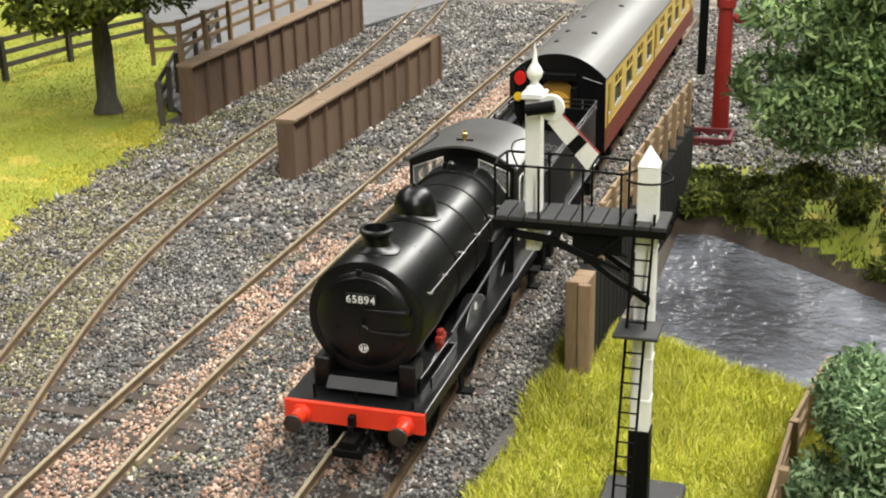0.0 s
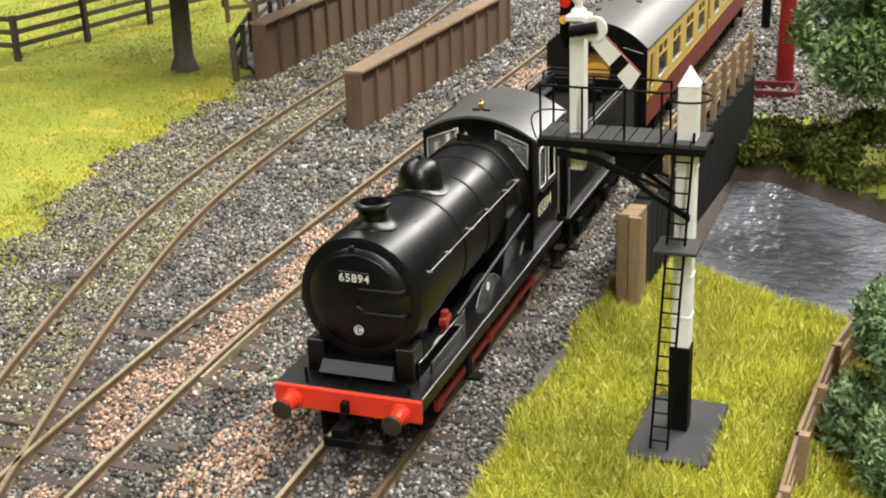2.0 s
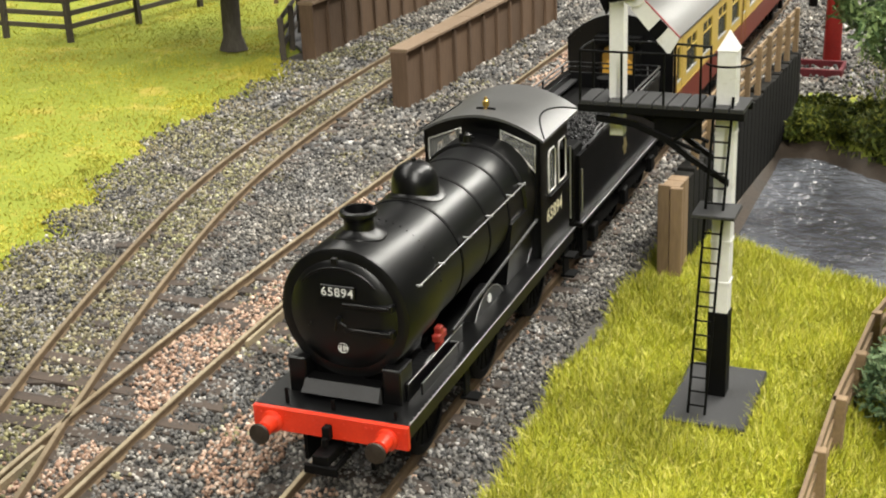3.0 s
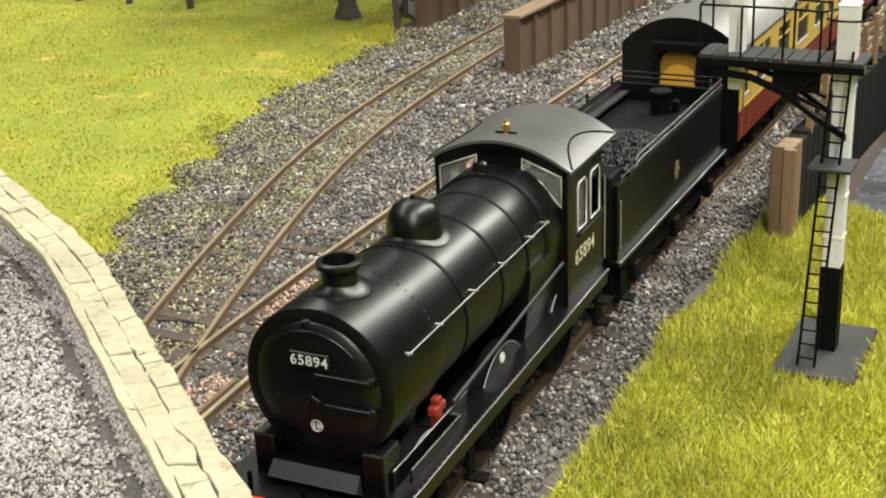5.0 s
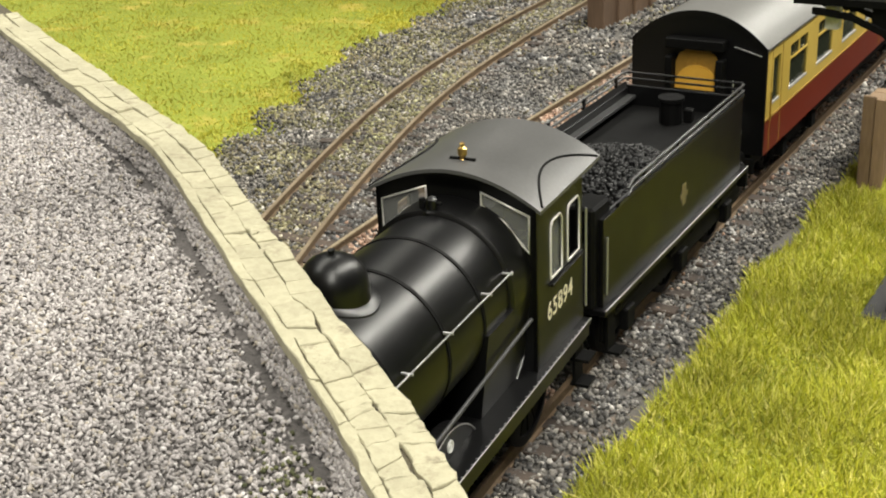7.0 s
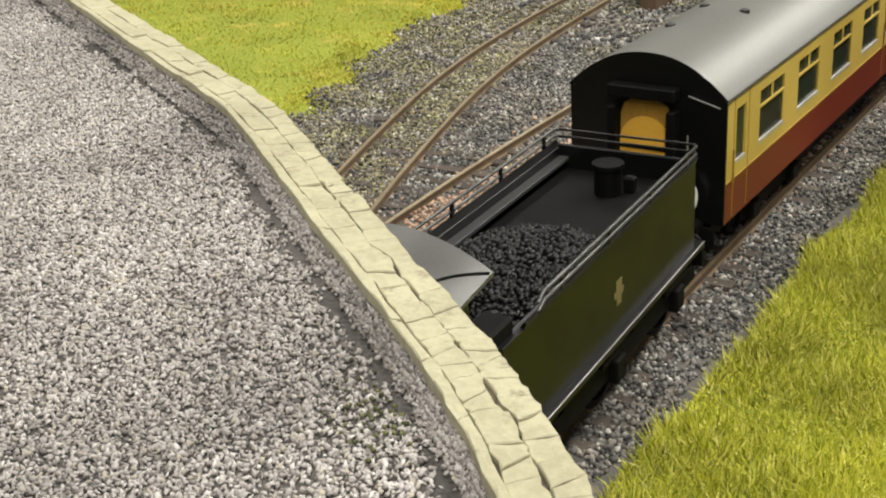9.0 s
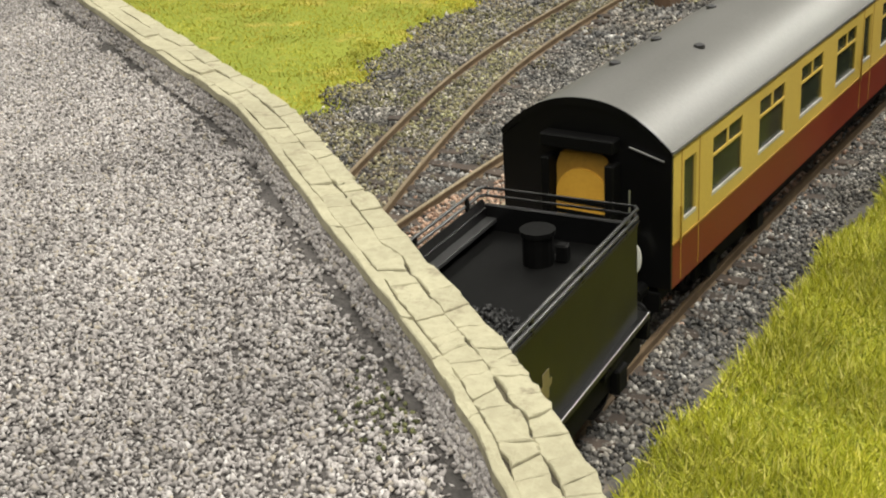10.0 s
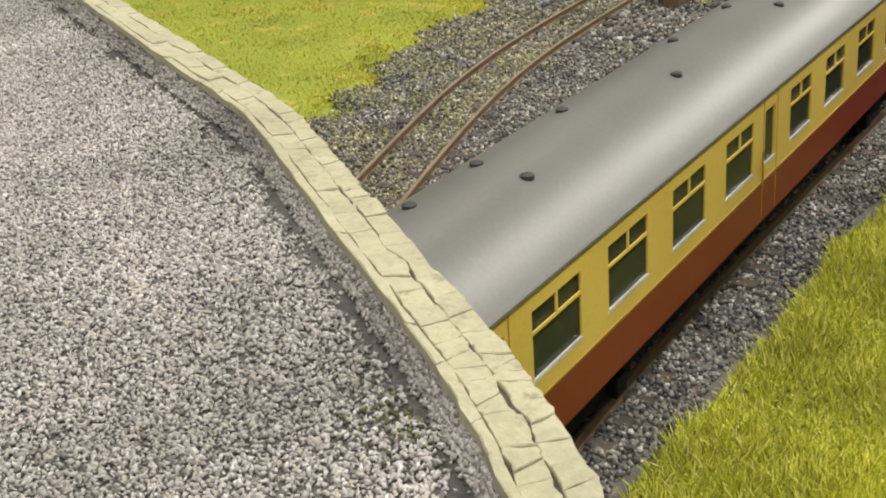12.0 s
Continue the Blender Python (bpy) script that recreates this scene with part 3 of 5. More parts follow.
def bridge():
    b = thing("road_bridge", "stone road bridge with gritted deck over the railway", "bridge", kind="structure")
    path = [(p.x, p.y, 0) for p in CREST]
    wob = random.Random(4)
    w = [wob.uniform(-0.1, 0.1) for _ in path]
    part("parapet", sweep([(x + a, y, 0) for (x, y, _), a in zip(path, w)], [(-2.8, 56), (2.6, 56), (2.1, 66), (2.0, TOP_Z - 0.32), (-2.2, TOP_Z - 0.32), (-2.5, 66)]), JOINT, b, "stone parapet wall with worn mortar")
    # deck on the road side
    inner = [(p.x, p.y) for p in CREST]
    outline = inner + [(92, -120), (-330, -120), (-330, 60)]
    bm = slab(outline, 61, ROAD_Z - 0.5)
    bmesh.ops.triangulate(bm, faces=bm.faces)
    part("deck", bm, ROADBED, b, "grey road deck")
    # the deck rises a little to the parapet's foot
    bm = bmesh.new()
    rows = []
    for i, c in enumerate(CREST):
        d = (CREST[min(i + 1, 120)] - CREST[max(i - 1, 0)]).normalized()
        rows.append([bm.verts.new((c.x + d.y * off, c.y - d.x * off, z)) for off, z in ((1.5, ROAD_Z + 2.25), (4.5, ROAD_Z + 2.25), (15, ROAD_Z - 0.48), (15, 62), (1.5, 62))])
    for a, c in zip(rows, rows[1:]):
        for k in range(5):
            bm.faces.new((a[k], a[(k + 1) % 5], c[(k + 1) % 5], c[k]))
    part("haunch", bm, ROADBED, b)
    part("abutment", boxes((36, 60, -70, 30, 0, 61), bevel=0.6), STONE, b)
    part("abutment", boxes((-320, -175, -70, 50, 0, 61), bevel=0.6), STONE, b)
    # coping stones: three courses laid along the crest, each with its own joints
    rng = random.Random(11)
    length = sum((CREST[i + 1] - CREST[i]).length for i in range(120))
    edges = (lambda u: -2.6 + 0.12 * noise.noise(Vector((u * 90, 2, 0))), lambda u: -1.75 + 0.25 * noise.noise(Vector((u * 60, 1, 0))), lambda u: 0.45 + 0.6 * noise.noise(Vector((u * 75, 5, 0))), lambda u: 2.5 + 0.5 * noise.noise(Vector((u * 140, 9, 0))) + 0.3 * noise.noise(Vector((u * 420, 3, 0))))
    for row, (short, long) in enumerate(((6.0, 14.0), (2.4, 6.5), (2.0, 5.5))):
        u = 0.14 + rng.uniform(0, 0.01)
        skew = 0.0
        while u < 0.93:
            nxt = u + rng.uniform(short, long) / length
            turn = rng.uniform(-0.55, 0.55)
            z = TOP_Z + rng.choice((rng.uniform(-0.05, 0.08), rng.uniform(-0.05, 0.08), rng.uniform(-0.1, 0.14)))
            bm = bmesh.new()
            ring = []
            for s, e, sk in ((u, 1, skew), (nxt, -1, turn)):
                p, q = crest(s), crest(min(1, s + 0.004))
                d = (q - p).normalized()
                side = Vector((0, 0, 1)).cross(d)
                for k, ce in ((row, 1), (row + 1, -1)):
                    v = p + side * (edges[k](s) + ce * 0.028) + d * (e * 0.028 + ce * sk)
                    ring.append((v, v + side * ce * rng.uniform(0.02, 0.1) + d * e * rng.uniform(0.02, 0.1)))
            # four corners and the broken middles of the sides between them
            loop = []
            for i, j in ((0, 1), (1, 3), (3, 2), (2, 0)):
                loop.append(ring[i])
                for f in (0.35, 0.7):
                    f += rng.uniform(-0.12, 0.12)
                    low, top = ring[i][0].lerp(ring[j][0], f), ring[i][1].lerp(ring[j][1], f)
                    shift = Vector((rng.uniform(-0.13, 0.13), rng.uniform(-0.13, 0.13), 0))
                    loop.append((low + shift, top + shift * 1.4))
            tip = (rng.uniform(-0.018, 0.018), rng.uniform(-0.018, 0.018))
            mid = (ring[0][0] + ring[3][0]) / 2
            lo = [bm.verts.new((v.x, v.y, TOP_Z - 0.9)) for v, _ in loop]
            md = [bm.verts.new((v.x, v.y, z - rng.uniform(0.05, 0.12))) for v, _ in loop]
            hi = [bm.verts.new((v.x, v.y, z + tip[0] * (v.x - mid.x) + tip[1] * (v.y - mid.y) + rng.uniform(-0.025, 0.025))) for _, v in loop]
            for lower, upper in ((lo, md), (md, hi)):
                for i in range(12):
                    j = (i + 1) % 12
                    bm.faces.new((lower[i], lower[j], upper[j], upper[i]))
            crown = bm.verts.new((mid.x, mid.y, z + rng.uniform(0.0, 0.03)))
            for i in range(12):
                bm.faces.new((hi[i], hi[(i + 1) % 12], crown))
            part("stone", bm, STONE, b)
            u, skew = nxt, turn
    return b


bridge()


def road_grit():
    line = np.array([(c.x, c.y) for c in CREST])
    step = np.gradient(line, axis=0)
    step /= np.linalg.norm(step, axis=1, keepdims=True)

    def sides(q):
        out = np.empty(len(q))
        for k in range(0, len(q), 20000):
            c = q[k:k + 20000, :2]
            near = np.argmin(((c[:, None] - line[None]) ** 2).sum(-1), axis=1)
            v = c - line[near]
            out[k:k + 20000] = step[near, 0] * v[:, 1] - step[near, 1] * v[:, 0]
        return out

    n = 400000
    p = np.stack([RNG.uniform(-125, 72, n), RNG.uniform(5, 152, n), np.full(n, ROAD_Z - 0.35)], 1)
    p = p[(p[:, 1] > 125 - (p[:, 0] + 112) * 0.816) & (p[:, 1] < 176 - (p[:, 0] + 125) * 0.55)]
    s = sides(p)
    rough = np.array([blotch(x, y, 0.16, 8) + 0.6 * blotch(x, y, 0.45, 3) for x, y, _ in p])
    gap = (s > -4.15 - 0.5 * rough) & (s < -3.45 + 0.5 * rough) & (RNG.uniform(0, 1, len(s)) < 0.9)
    keep = (s < -2.6) & ~gap
    p, s, rough = p[keep], s[keep], rough[keep]
    bank = np.clip((s + 3.5) / 1.2, 0, 1)
    # grains picked here get the crevice's shade as colour
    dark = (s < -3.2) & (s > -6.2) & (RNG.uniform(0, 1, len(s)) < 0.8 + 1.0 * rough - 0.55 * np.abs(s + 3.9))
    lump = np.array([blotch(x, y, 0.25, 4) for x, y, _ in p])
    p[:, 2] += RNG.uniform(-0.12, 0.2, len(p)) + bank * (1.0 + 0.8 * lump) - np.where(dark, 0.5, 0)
    p[:, 2] += 2.8 * np.clip((s + 15) / 10.5, 0, 1)
    size = RNG.uniform(0.27, 0.58, (len(p), 1)) * RNG.uniform(0.55, 1.45, (len(p), 3)) * np.array([1.25, 0.95, 0.7])
    t = spins(len(p))
    scatter("road_grit", ROCK, ROCK_FACES, p[~dark], t[~dark], size[~dark], GRIT, None, "pale grey and mauve grit on the road surface", "road grit")
    scatter("road_grit", ROCK, ROCK_FACES, p[dark], t[dark], size[dark], GRIT_DARK, None, "near-black grit colouring in the gutter crevice's shade by the parapet", "road grit")
    m = 26000
    k = RNG.uniform(12, 112, m)
    i = k.astype(int)
    c = line[i] + (line[np.minimum(i + 1, 120)] - line[i]) * (k - i)[:, None]
    rise = RNG.uniform(0, 1, m)
    off = 2.05 + 0.75 * (1 - rise) + RNG.uniform(-0.15, 0.3, m) + 0.35 * np.array([blotch(x, y + 40 * z, 0.35, 2) for (x, y), z in zip(c, rise)])
    face = np.stack([c[:, 0] + step[i, 1] * off, c[:, 1] - step[i, 0] * off, ROAD_Z + 2.2 + rise * (TOP_Z - ROAD_Z - 3.2)], 1)
    scatter("wall_grit", ROCK, ROCK_FACES, face, spins(m), RNG.uniform(0.3, 0.6, (m, 1)) * RNG.uniform(0.75, 1.25, (m, 3)), GRIT, None, "grey grit clinging to the parapet's road face", "road grit")
    m = 120
    q = np.stack([RNG.normal(54.2, 2.4, m), RNG.normal(36.2, 2.4, m), np.full(m, ROAD_Z + 1.7)], 1)
    q = q[(sides(q) < -4.2) & (sides(q) > -9)]
    q[:, 2] += np.clip((sides(q) + 9.75) / 5, 0, 1)
    scatter("moss_patch", ROCK, ROCK_FACES, q, spins(len(q)), RNG.uniform(0.3, 0.55, (len(q), 1)) * np.ones((1, 3)), MOSSY_GRIT, None, "small green moss patch on the road grit", "moss")


road_grit()


# ---- timber walls beside the siding ----
def plank_wall(name, label, x0, y0, x1, y1, h, thick, panel, wing=None):
    """Panels between posts with a capping board, standing along a line."""
    d = Vector((x1 - x0, y1 - y0, 0))
    a = math.degrees(math.atan2(-d.x, d.y))
    w = thing(name, label, "retaining wall", "timber walls", at=(x0, y0, -0.5), turn=(0, 0, a))
    n = int(d.length / panel)
    p = d.length / n
    pan = post = cap = None
    for k in range(n):
        if pan is None:
            pan = part("panel", boxes((-thick / 2, thick / 2 - 0.7, 0.2, p - 0.2, 0, h), bevel=0.15), PLANK, w, at=(0, 0, 0))
            post = part("post", boxes((-thick / 2 - 0.2, thick / 2 + 0.5, -0.9, 0.9, 0, h), bevel=0.2), PLANK, w, at=(0, 0.9, 0))
            cap = part("capping", boxes((-thick / 2 - 0.9, thick / 2 + 1.1, 0.08, 2 * p - 0.08, h, h + 1.3), bevel=0.2), PLANK_TOP, w, "paler brown capping board")
        else:
            same(pan, "panel", w, (0, k * p, RNG.uniform(-0.2, 0)))
            same(post, "post", w, (0, k * p, 0))
            if k % 2 == 0 and k < n - 1:
                same(cap, "capping", w, (0, k * p, RNG.uniform(-0.1, 0.1)))
    same(post, "post", w, (0, d.length - 0.9, 0))
    return w


def rail_fence(name, label, pts, h, material, bars=3, r=0.7, group="fences", step=18.0):
    """Posts along a line of (x, y, z) with horizontal bars."""
    f = thing(name, label, "fence", group, at=pts[0])
    o = Vector(pts[0])
    post = None
    for a, b in zip(pts, pts[1:]):
        a, b = Vector(a), Vector(b)
        n = max(1, round((b - a).length / step))
        ang = math.degrees(math.atan2(b.y - a.y, b.x - a.x))
        for k in range(n + 1 if b == Vector(pts[-1]) else n):
            at = a + (b - a) * (k / n) - o
            tilt = (RNG.uniform(-2, 2), RNG.uniform(-2, 2), ang)
            if post is None:
                post = part("post", boxes((-r * 1.1, r * 1.1, -r * 1.1, r * 1.1, -1, h), bevel=0.15), material, f)
                post.matrix_basis = pose(at.x * MM, at.y * MM, at.z * MM, *tilt)
            else:
                same(post, "post", f, at, tilt)
        for j in range(bars):
            z = h * (0.3 + 0.6 * j / max(1, bars - 1))
            p, q = a - o + Vector((0, 0, z)), b - o + Vector((0, 0, z))
            m = (p + q) / 2
            bar = part("bar", boxes((-(b - a).length / 2 - 1, (b - a).length / 2 + 1, -r * 0.45 + r, r * 0.45 + r, -r, r), bevel=0.1), material, f)
            pitch = -math.degrees(math.atan2(q.z - p.z, (q - p).xy.length))
            bar.matrix_basis = pose(m.x * MM, m.y * MM, m.z * MM, 0, pitch, ang)
    return f


plank_wall("plank_wall", "brown stained timber plank wall with capping between two tracks", -100, 421, -96, 588, 22.5, 6.0, 14.0)
far_wall = plank_wall("plank_wall", "long brown timber plank wall with a fence on top", -174, 486, -174, 690, 25, 6.0, 15.0)
rail_fence("post_fence", "tan wooden fence along the top of the timber wall", [(-188, 486, 26), (-178, 492, 26.5), (-178, 680, 26.5)], 17, FENCE, 3, 0.9, step=24)
rail_fence("post_fence", "weathered dark wooden field fence", [(-420, 498, 1), (-352, 498, 1), (-311, 496, 1), (-296, 588, 1), (-280, 640, 1)], 21, DARK_FENCE, 3, 1.2, step=38)
rail_fence("post_fence", "grey wooden lane fence by the timber wall", [(-182, 478, 0.5), (-212, 555, 1), (-236, 640, 1)], 20, DARK_FENCE, 3, 1.1, step=26)
part("lane", slab([(-182, 495), (-178, 690), (-150, 800), (-420, 830), (-262, 640), (-205, 520)], 1.2, 2.4), surface("lane_tarmac", (0.16, 0.16, 0.165), (0.11, 0.11, 0.11), rough=0.9, grain=1, wide=20, bump=0.4), None)
tagged(bpy.data.objects["lane"], "dull grey lane behind the timber wall", "lane", kind="structure")


# ---- timber abutment and fence by the pond ----
def pond_wall():
    w = thing("timber_abutment", "timber abutment with bare end planks and near-black side", "retaining wall", "timber walls", at=(31.5, 289, -1), turn=(0, 0, -2.6))
    L, k, y = 150.0, 0, 0.0
    while y < L:
        n = RNG.uniform(4.2, 5.4)
        # two bare planks first, near-black ones behind them
        part("plank", boxes((0, 4.5, y, y + n - 0.3, -6, 26.4 + RNG.uniform(-0.5, 0.4)), bevel=0.2), FRESH_WOOD if k < 2 else BLACK_WOOD, w)
        y, k = y + n, k + 1
    part("end_board", boxes((-0.6, 2.3, -1.0, 0, 0, 26.8), bevel=0.2), FRESH_WOOD, w)
    part("end_board", boxes((2.5, 5.6, -1.2, 0, 0, 26.3), bevel=0.2), FRESH_WOOD, w)
    return w


pond_wall()
rail_fence("post_fence", "pale tan wooden fence beside the running line", [(36, 306, 25.4), (37.5, 350, 25.4), (41, 438, 25.4)], 14.5, FENCE, 4, 0.75, step=15)
rail_fence("post_fence", "leaning brown field fence half hidden by bushes", [(82, 176, 0.5), (83, 215, 0.5), (86, 255, 0.5), (92, 288, 0)], 13, FENCE, 3, 0.9, step=18)


# ---- bracket signal ----
def signal():
    s = thing("bracket_signal", "white bracket signal post with black base, ladder and railed landing", "railway signal", at=(58, 229, 1.6))
    base = part("base_plate", boxes((-8, 8, -13.5, 12.5, 0, 1.8), bevel=0.35), GREY_BLACK, s, "dark grey base plate")
    part("post_foot", boxes((-2.0, 2.0, -2.0, 2.0, 1.8, 20), bevel=0.12), MATT_BLACK, s, "black painted lower post")
    bm = boxes((-1.8, 1.8, -1.8, 1.8, 20, 72), bevel=0.12)
    part("post", bm, WHITE, s)
    bm = bmesh.new()
    bmesh.ops.create_cone(bm, cap_ends=True, segments=4, radius1=2.75, radius2=0.05, depth=3.6, matrix=pose(0, 0, 73.8, 0, 0, 45))
    part("cap", bm, WHITE, s)
    for z in (26, 34.5, 56):
        part("band", boxes((-1.95, 1.95, -1.95, 1.95, z, z + 0.7), bevel=0.1), WHITE, s)
    # ladder
    lad = part("ladder", rods(((-3.6, -10.2, 1.8), (-1.6, -3.6, 64), 0.28), ((-0.3, -10.2, 1.8), (1.7, -3.6, 64), 0.28)), MATT_BLACK, s, "black ladder")
    for k in range(21):
        f = (k + 0.6) / 21.5
        x, y, z = -3.6 + 2.0 * f, -10.2 + 6.6 * f, 1.8 + 62.2 * f
        part("rung", rods(((x, y, z), (x + 3.3, y, z), 0.2), n=6), MATT_BLACK, lad)
    part("ladder_step", boxes((-4.2, 3.8, -9.5, -1.5, 42.2, 42.9), bevel=0.1), GREY_BLACK, s)
    # landing
    lx0, lx1 = -27.5, 4.0
    for k in range(11):
        x = lx0 + k * (lx1 - lx0) / 11
        part("board", boxes((x + 0.15, x + 2.7, -4.6, 4.6, 61.2, 62.0), bevel=0.08), GREY_BLACK, s)
    part("bearer", boxes((lx0, lx1, -4.6, -3.9, 59.8, 61.2), bevel=0.08), MATT_BLACK, s)
    part("bearer", boxes((lx0, lx1, 3.9, 4.6, 59.8, 61.2), bevel=0.08), MATT_BLACK, s)
    for y in (-3.6, 3.6):
        part("bracket", sweep([(-24, y, 58.5), (-17, y, 57.8), (-11, y, 55.4), (-5, y, 51.3), (1.4, y, 47.5)], [(-0.5, -0.6), (0.5, -0.6), (0.5, 0.6), (-0.5, 0.6)]), MATT_BLACK, s)
        part("strut", rods(((-9, y, 55), (-2.5, y, 61), 0.5), ((-14, y, 57), (-4, y, 53), 0.4), n=6), MATT_BLACK, s)
    part("bracket_plate", boxes((-13, -4, -3.2, -2.8, 55.5, 60.5), bevel=0.05), MATT_BLACK, s)
    # railings
    for y in (-4.4, 4.4):
        for x in (-27, -19, -11, -4.2):
            part("stanchion", rods(((x, y, 61.5), (x, y, 71.5), 0.24), n=6), MATT_BLACK, s)
        wire("handrail", [(-27, y, 71.5), (-11, y, 71.5), (-4, y, 71.2)], 0.24, MATT_BLACK, s)
    wire("handrail", [(-27, -4.4, 71.5), (-27.4, 0, 71.5), (-27, 4.4, 71.5)], 0.24, MATT_BLACK, s)
    wire("safety_hoop", [(-4 + 5.4 * (1 - math.cos(a)) * 0.55, -4.4 * math.cos(a), 71.2) for a in np.linspace(0, math.pi, 13)], 0.24, MATT_BLACK, s)
    wire("safety_hoop", [(4.2 * math.cos(a), 4.2 * math.sin(a), 69.6) for a in np.linspace(-2.6, 1.2, 13)], 0.22, MATT_BLACK, s)
    # doll post with its arm
    d = part("doll_post", boxes((-22.2, -19.4, -1.4, 1.4, 59.5, 83), bevel=0.1), WHITE, s)
    part("doll_foot", boxes((-22.1, -19.5, -1.3, 1.3, 54.5, 59.5), bevel=0.1), WHITE, s)
    part("collar", boxes((-22.9, -18.7, -2.1, 2.1, 83, 84.2), bevel=0.2), WHITE, d)
    part("finial", lathe([(1.7, 84.2), (1.4, 85.0), (0.8, 85.4), (0.75, 86.0), (1.35, 86.8), (1.5, 87.6), (1.0, 88.6), (0.5, 89.4), (0.3, 91.5), (0.05, 92.8)], 16, at=(-20.8, 0, 0)), WHITE, d, smooth=True)
    arm = part("signal_arm", slab([(-0.6, 1.4), (0.6, -1.4), (11.6, -1.8), (10.6, 1.8)], -0.25, 0.25), WHITE, s, "white signal arm seen from behind with a black stripe")
    arm.matrix_basis = pose(-17.2 * MM, -2.3 * MM, 80.6 * MM, 90, 47, 0)
    part("stripe", slab([(5.6, 1.58), (5.8, -1.58), (8.0, -1.66), (7.7, 1.66)], 0.27, 0.36), MATT_BLACK, arm)
    part("red_edge", slab([(0.2, 1.45), (10.5, 1.8), (10.5, 2.0), (0.2, 1.65)], -0.2, 0.2), CRANE_RED, arm)
    part("spectacle", upright([(-25, 79.5), (-23.8, 77), (-22, 80), (-22.2, 86), (-23.4, 87.8), (-25, 86.5)], 2.0, 2.6), MATT_BLACK, s)
    part("lens", upright([(-23.9 + 1.05 * math.cos(a), 86.0 + 1.25 * math.sin(a)) for a in np.linspace(0, 6.0, 14)], 1.6, 2.0), surface("red_glass", (0.6, 0.02, 0.015), rough=0.2, bump=0), s, "red signal lens")
    part("lens", upright([(-24.3 + 0.8 * math.cos(a), 82.6 + 0.8 * math.sin(a)) for a in np.linspace(0, 6.0, 12)], 1.6, 2.0), surface("amber_glass", (0.8, 0.5, 0.02), rough=0.2, bump=0), s, "amber signal lens")
    part("lamp_case", rods(((-21.5, -3.4, 81.5), (-16.5, -3.4, 82.5), 1.1), n=14), MATT_BLACK, s)
    part("pivot_disc", lathe([(2.3, -2.9), (2.3, -1.9)], 20, "Y", (-17.2, 0, 82)), WHITE, s)
    return s


signal()


# ---- water crane with its drain tub ----
def crane():
    c = thing("water_crane", "dark red iron water crane column with black hose", "water crane", at=(46, 503, 1))
    part("column", lathe([(4.4, 0), (4.4, 2), (3.4, 3), (3.1, 30), (2.7, 52), (3.6, 53), (3.6, 56), (2.8, 57), (2.8, 78)], 20), CRANE_RED, c, smooth=True)
    part("valve", lathe([(1.4, 3.0), (2.2, 3.6), (2.2, 6.4), (1.2, 7)], 14, "X", (0, 0, 49)), CRANE_RED, c)
    part("valve", lathe([(1.2, 2.6), (1.8, 3.2), (1.8, 5.4), (1.0, 6)], 14, "X", (0, 0, 57)), CRANE_RED, c)
    part("arm", rods(((0, 0, 76), (-8, 0, 74), 1.6), n=12), CRANE_RED, c)
    part("collar", rods(((-8, 0, 75), (-8, 0, 60), 1.9), n=12), CRANE_RED, c)
    part("hose", rods(((-8, 0, 62), (-8.2, 0, 27), 1.7), n=12), MATT_BLACK, c, "black leather hose")
    t = thing("drain_tub", "maroon open tub at the foot of the water crane", "tub", at=(43, 492, 1))
    for r in ((-9, 9, -8, -6.8, 0, 7), (-9, 9, 6.8, 8, 0, 7), (-9, -7.8, -6.8, 6.8, 0, 7), (7.8, 9, -6.8, 6.8, 0, 7)):
        part("side", boxes(r, bevel=0.2), TUB_RED, t)
    part("bottom", boxes((-7.8, 7.8, -6.8, 6.8, 0, 0.8)), TUB_RED, t)


crane()


# ---- trees and bushes ----
def crown_points(n, centre, radii, seed, lumps=14, hollow=0.55):
    """Places in an uneven crown of overlapping clumps."""
    r = np.random.default_rng(seed)
    d = r.normal(size=(lumps, 3))
    d /= np.linalg.norm(d, axis=1, keepdims=True)
    cs = d * r.uniform(0.3, 0.9, (lumps, 1))
    rad = r.uniform(0.16, 0.4, lumps)
    k = r.integers(0, lumps, n)
    q = r.normal(size=(n, 3))
    q /= np.linalg.norm(q, axis=1, keepdims=True)
    q = cs[k] + q * (rad[k] * r.uniform(hollow, 1.0, n) ** 0.5)[:, None]
    return q * np.array(radii) + np.array(centre)


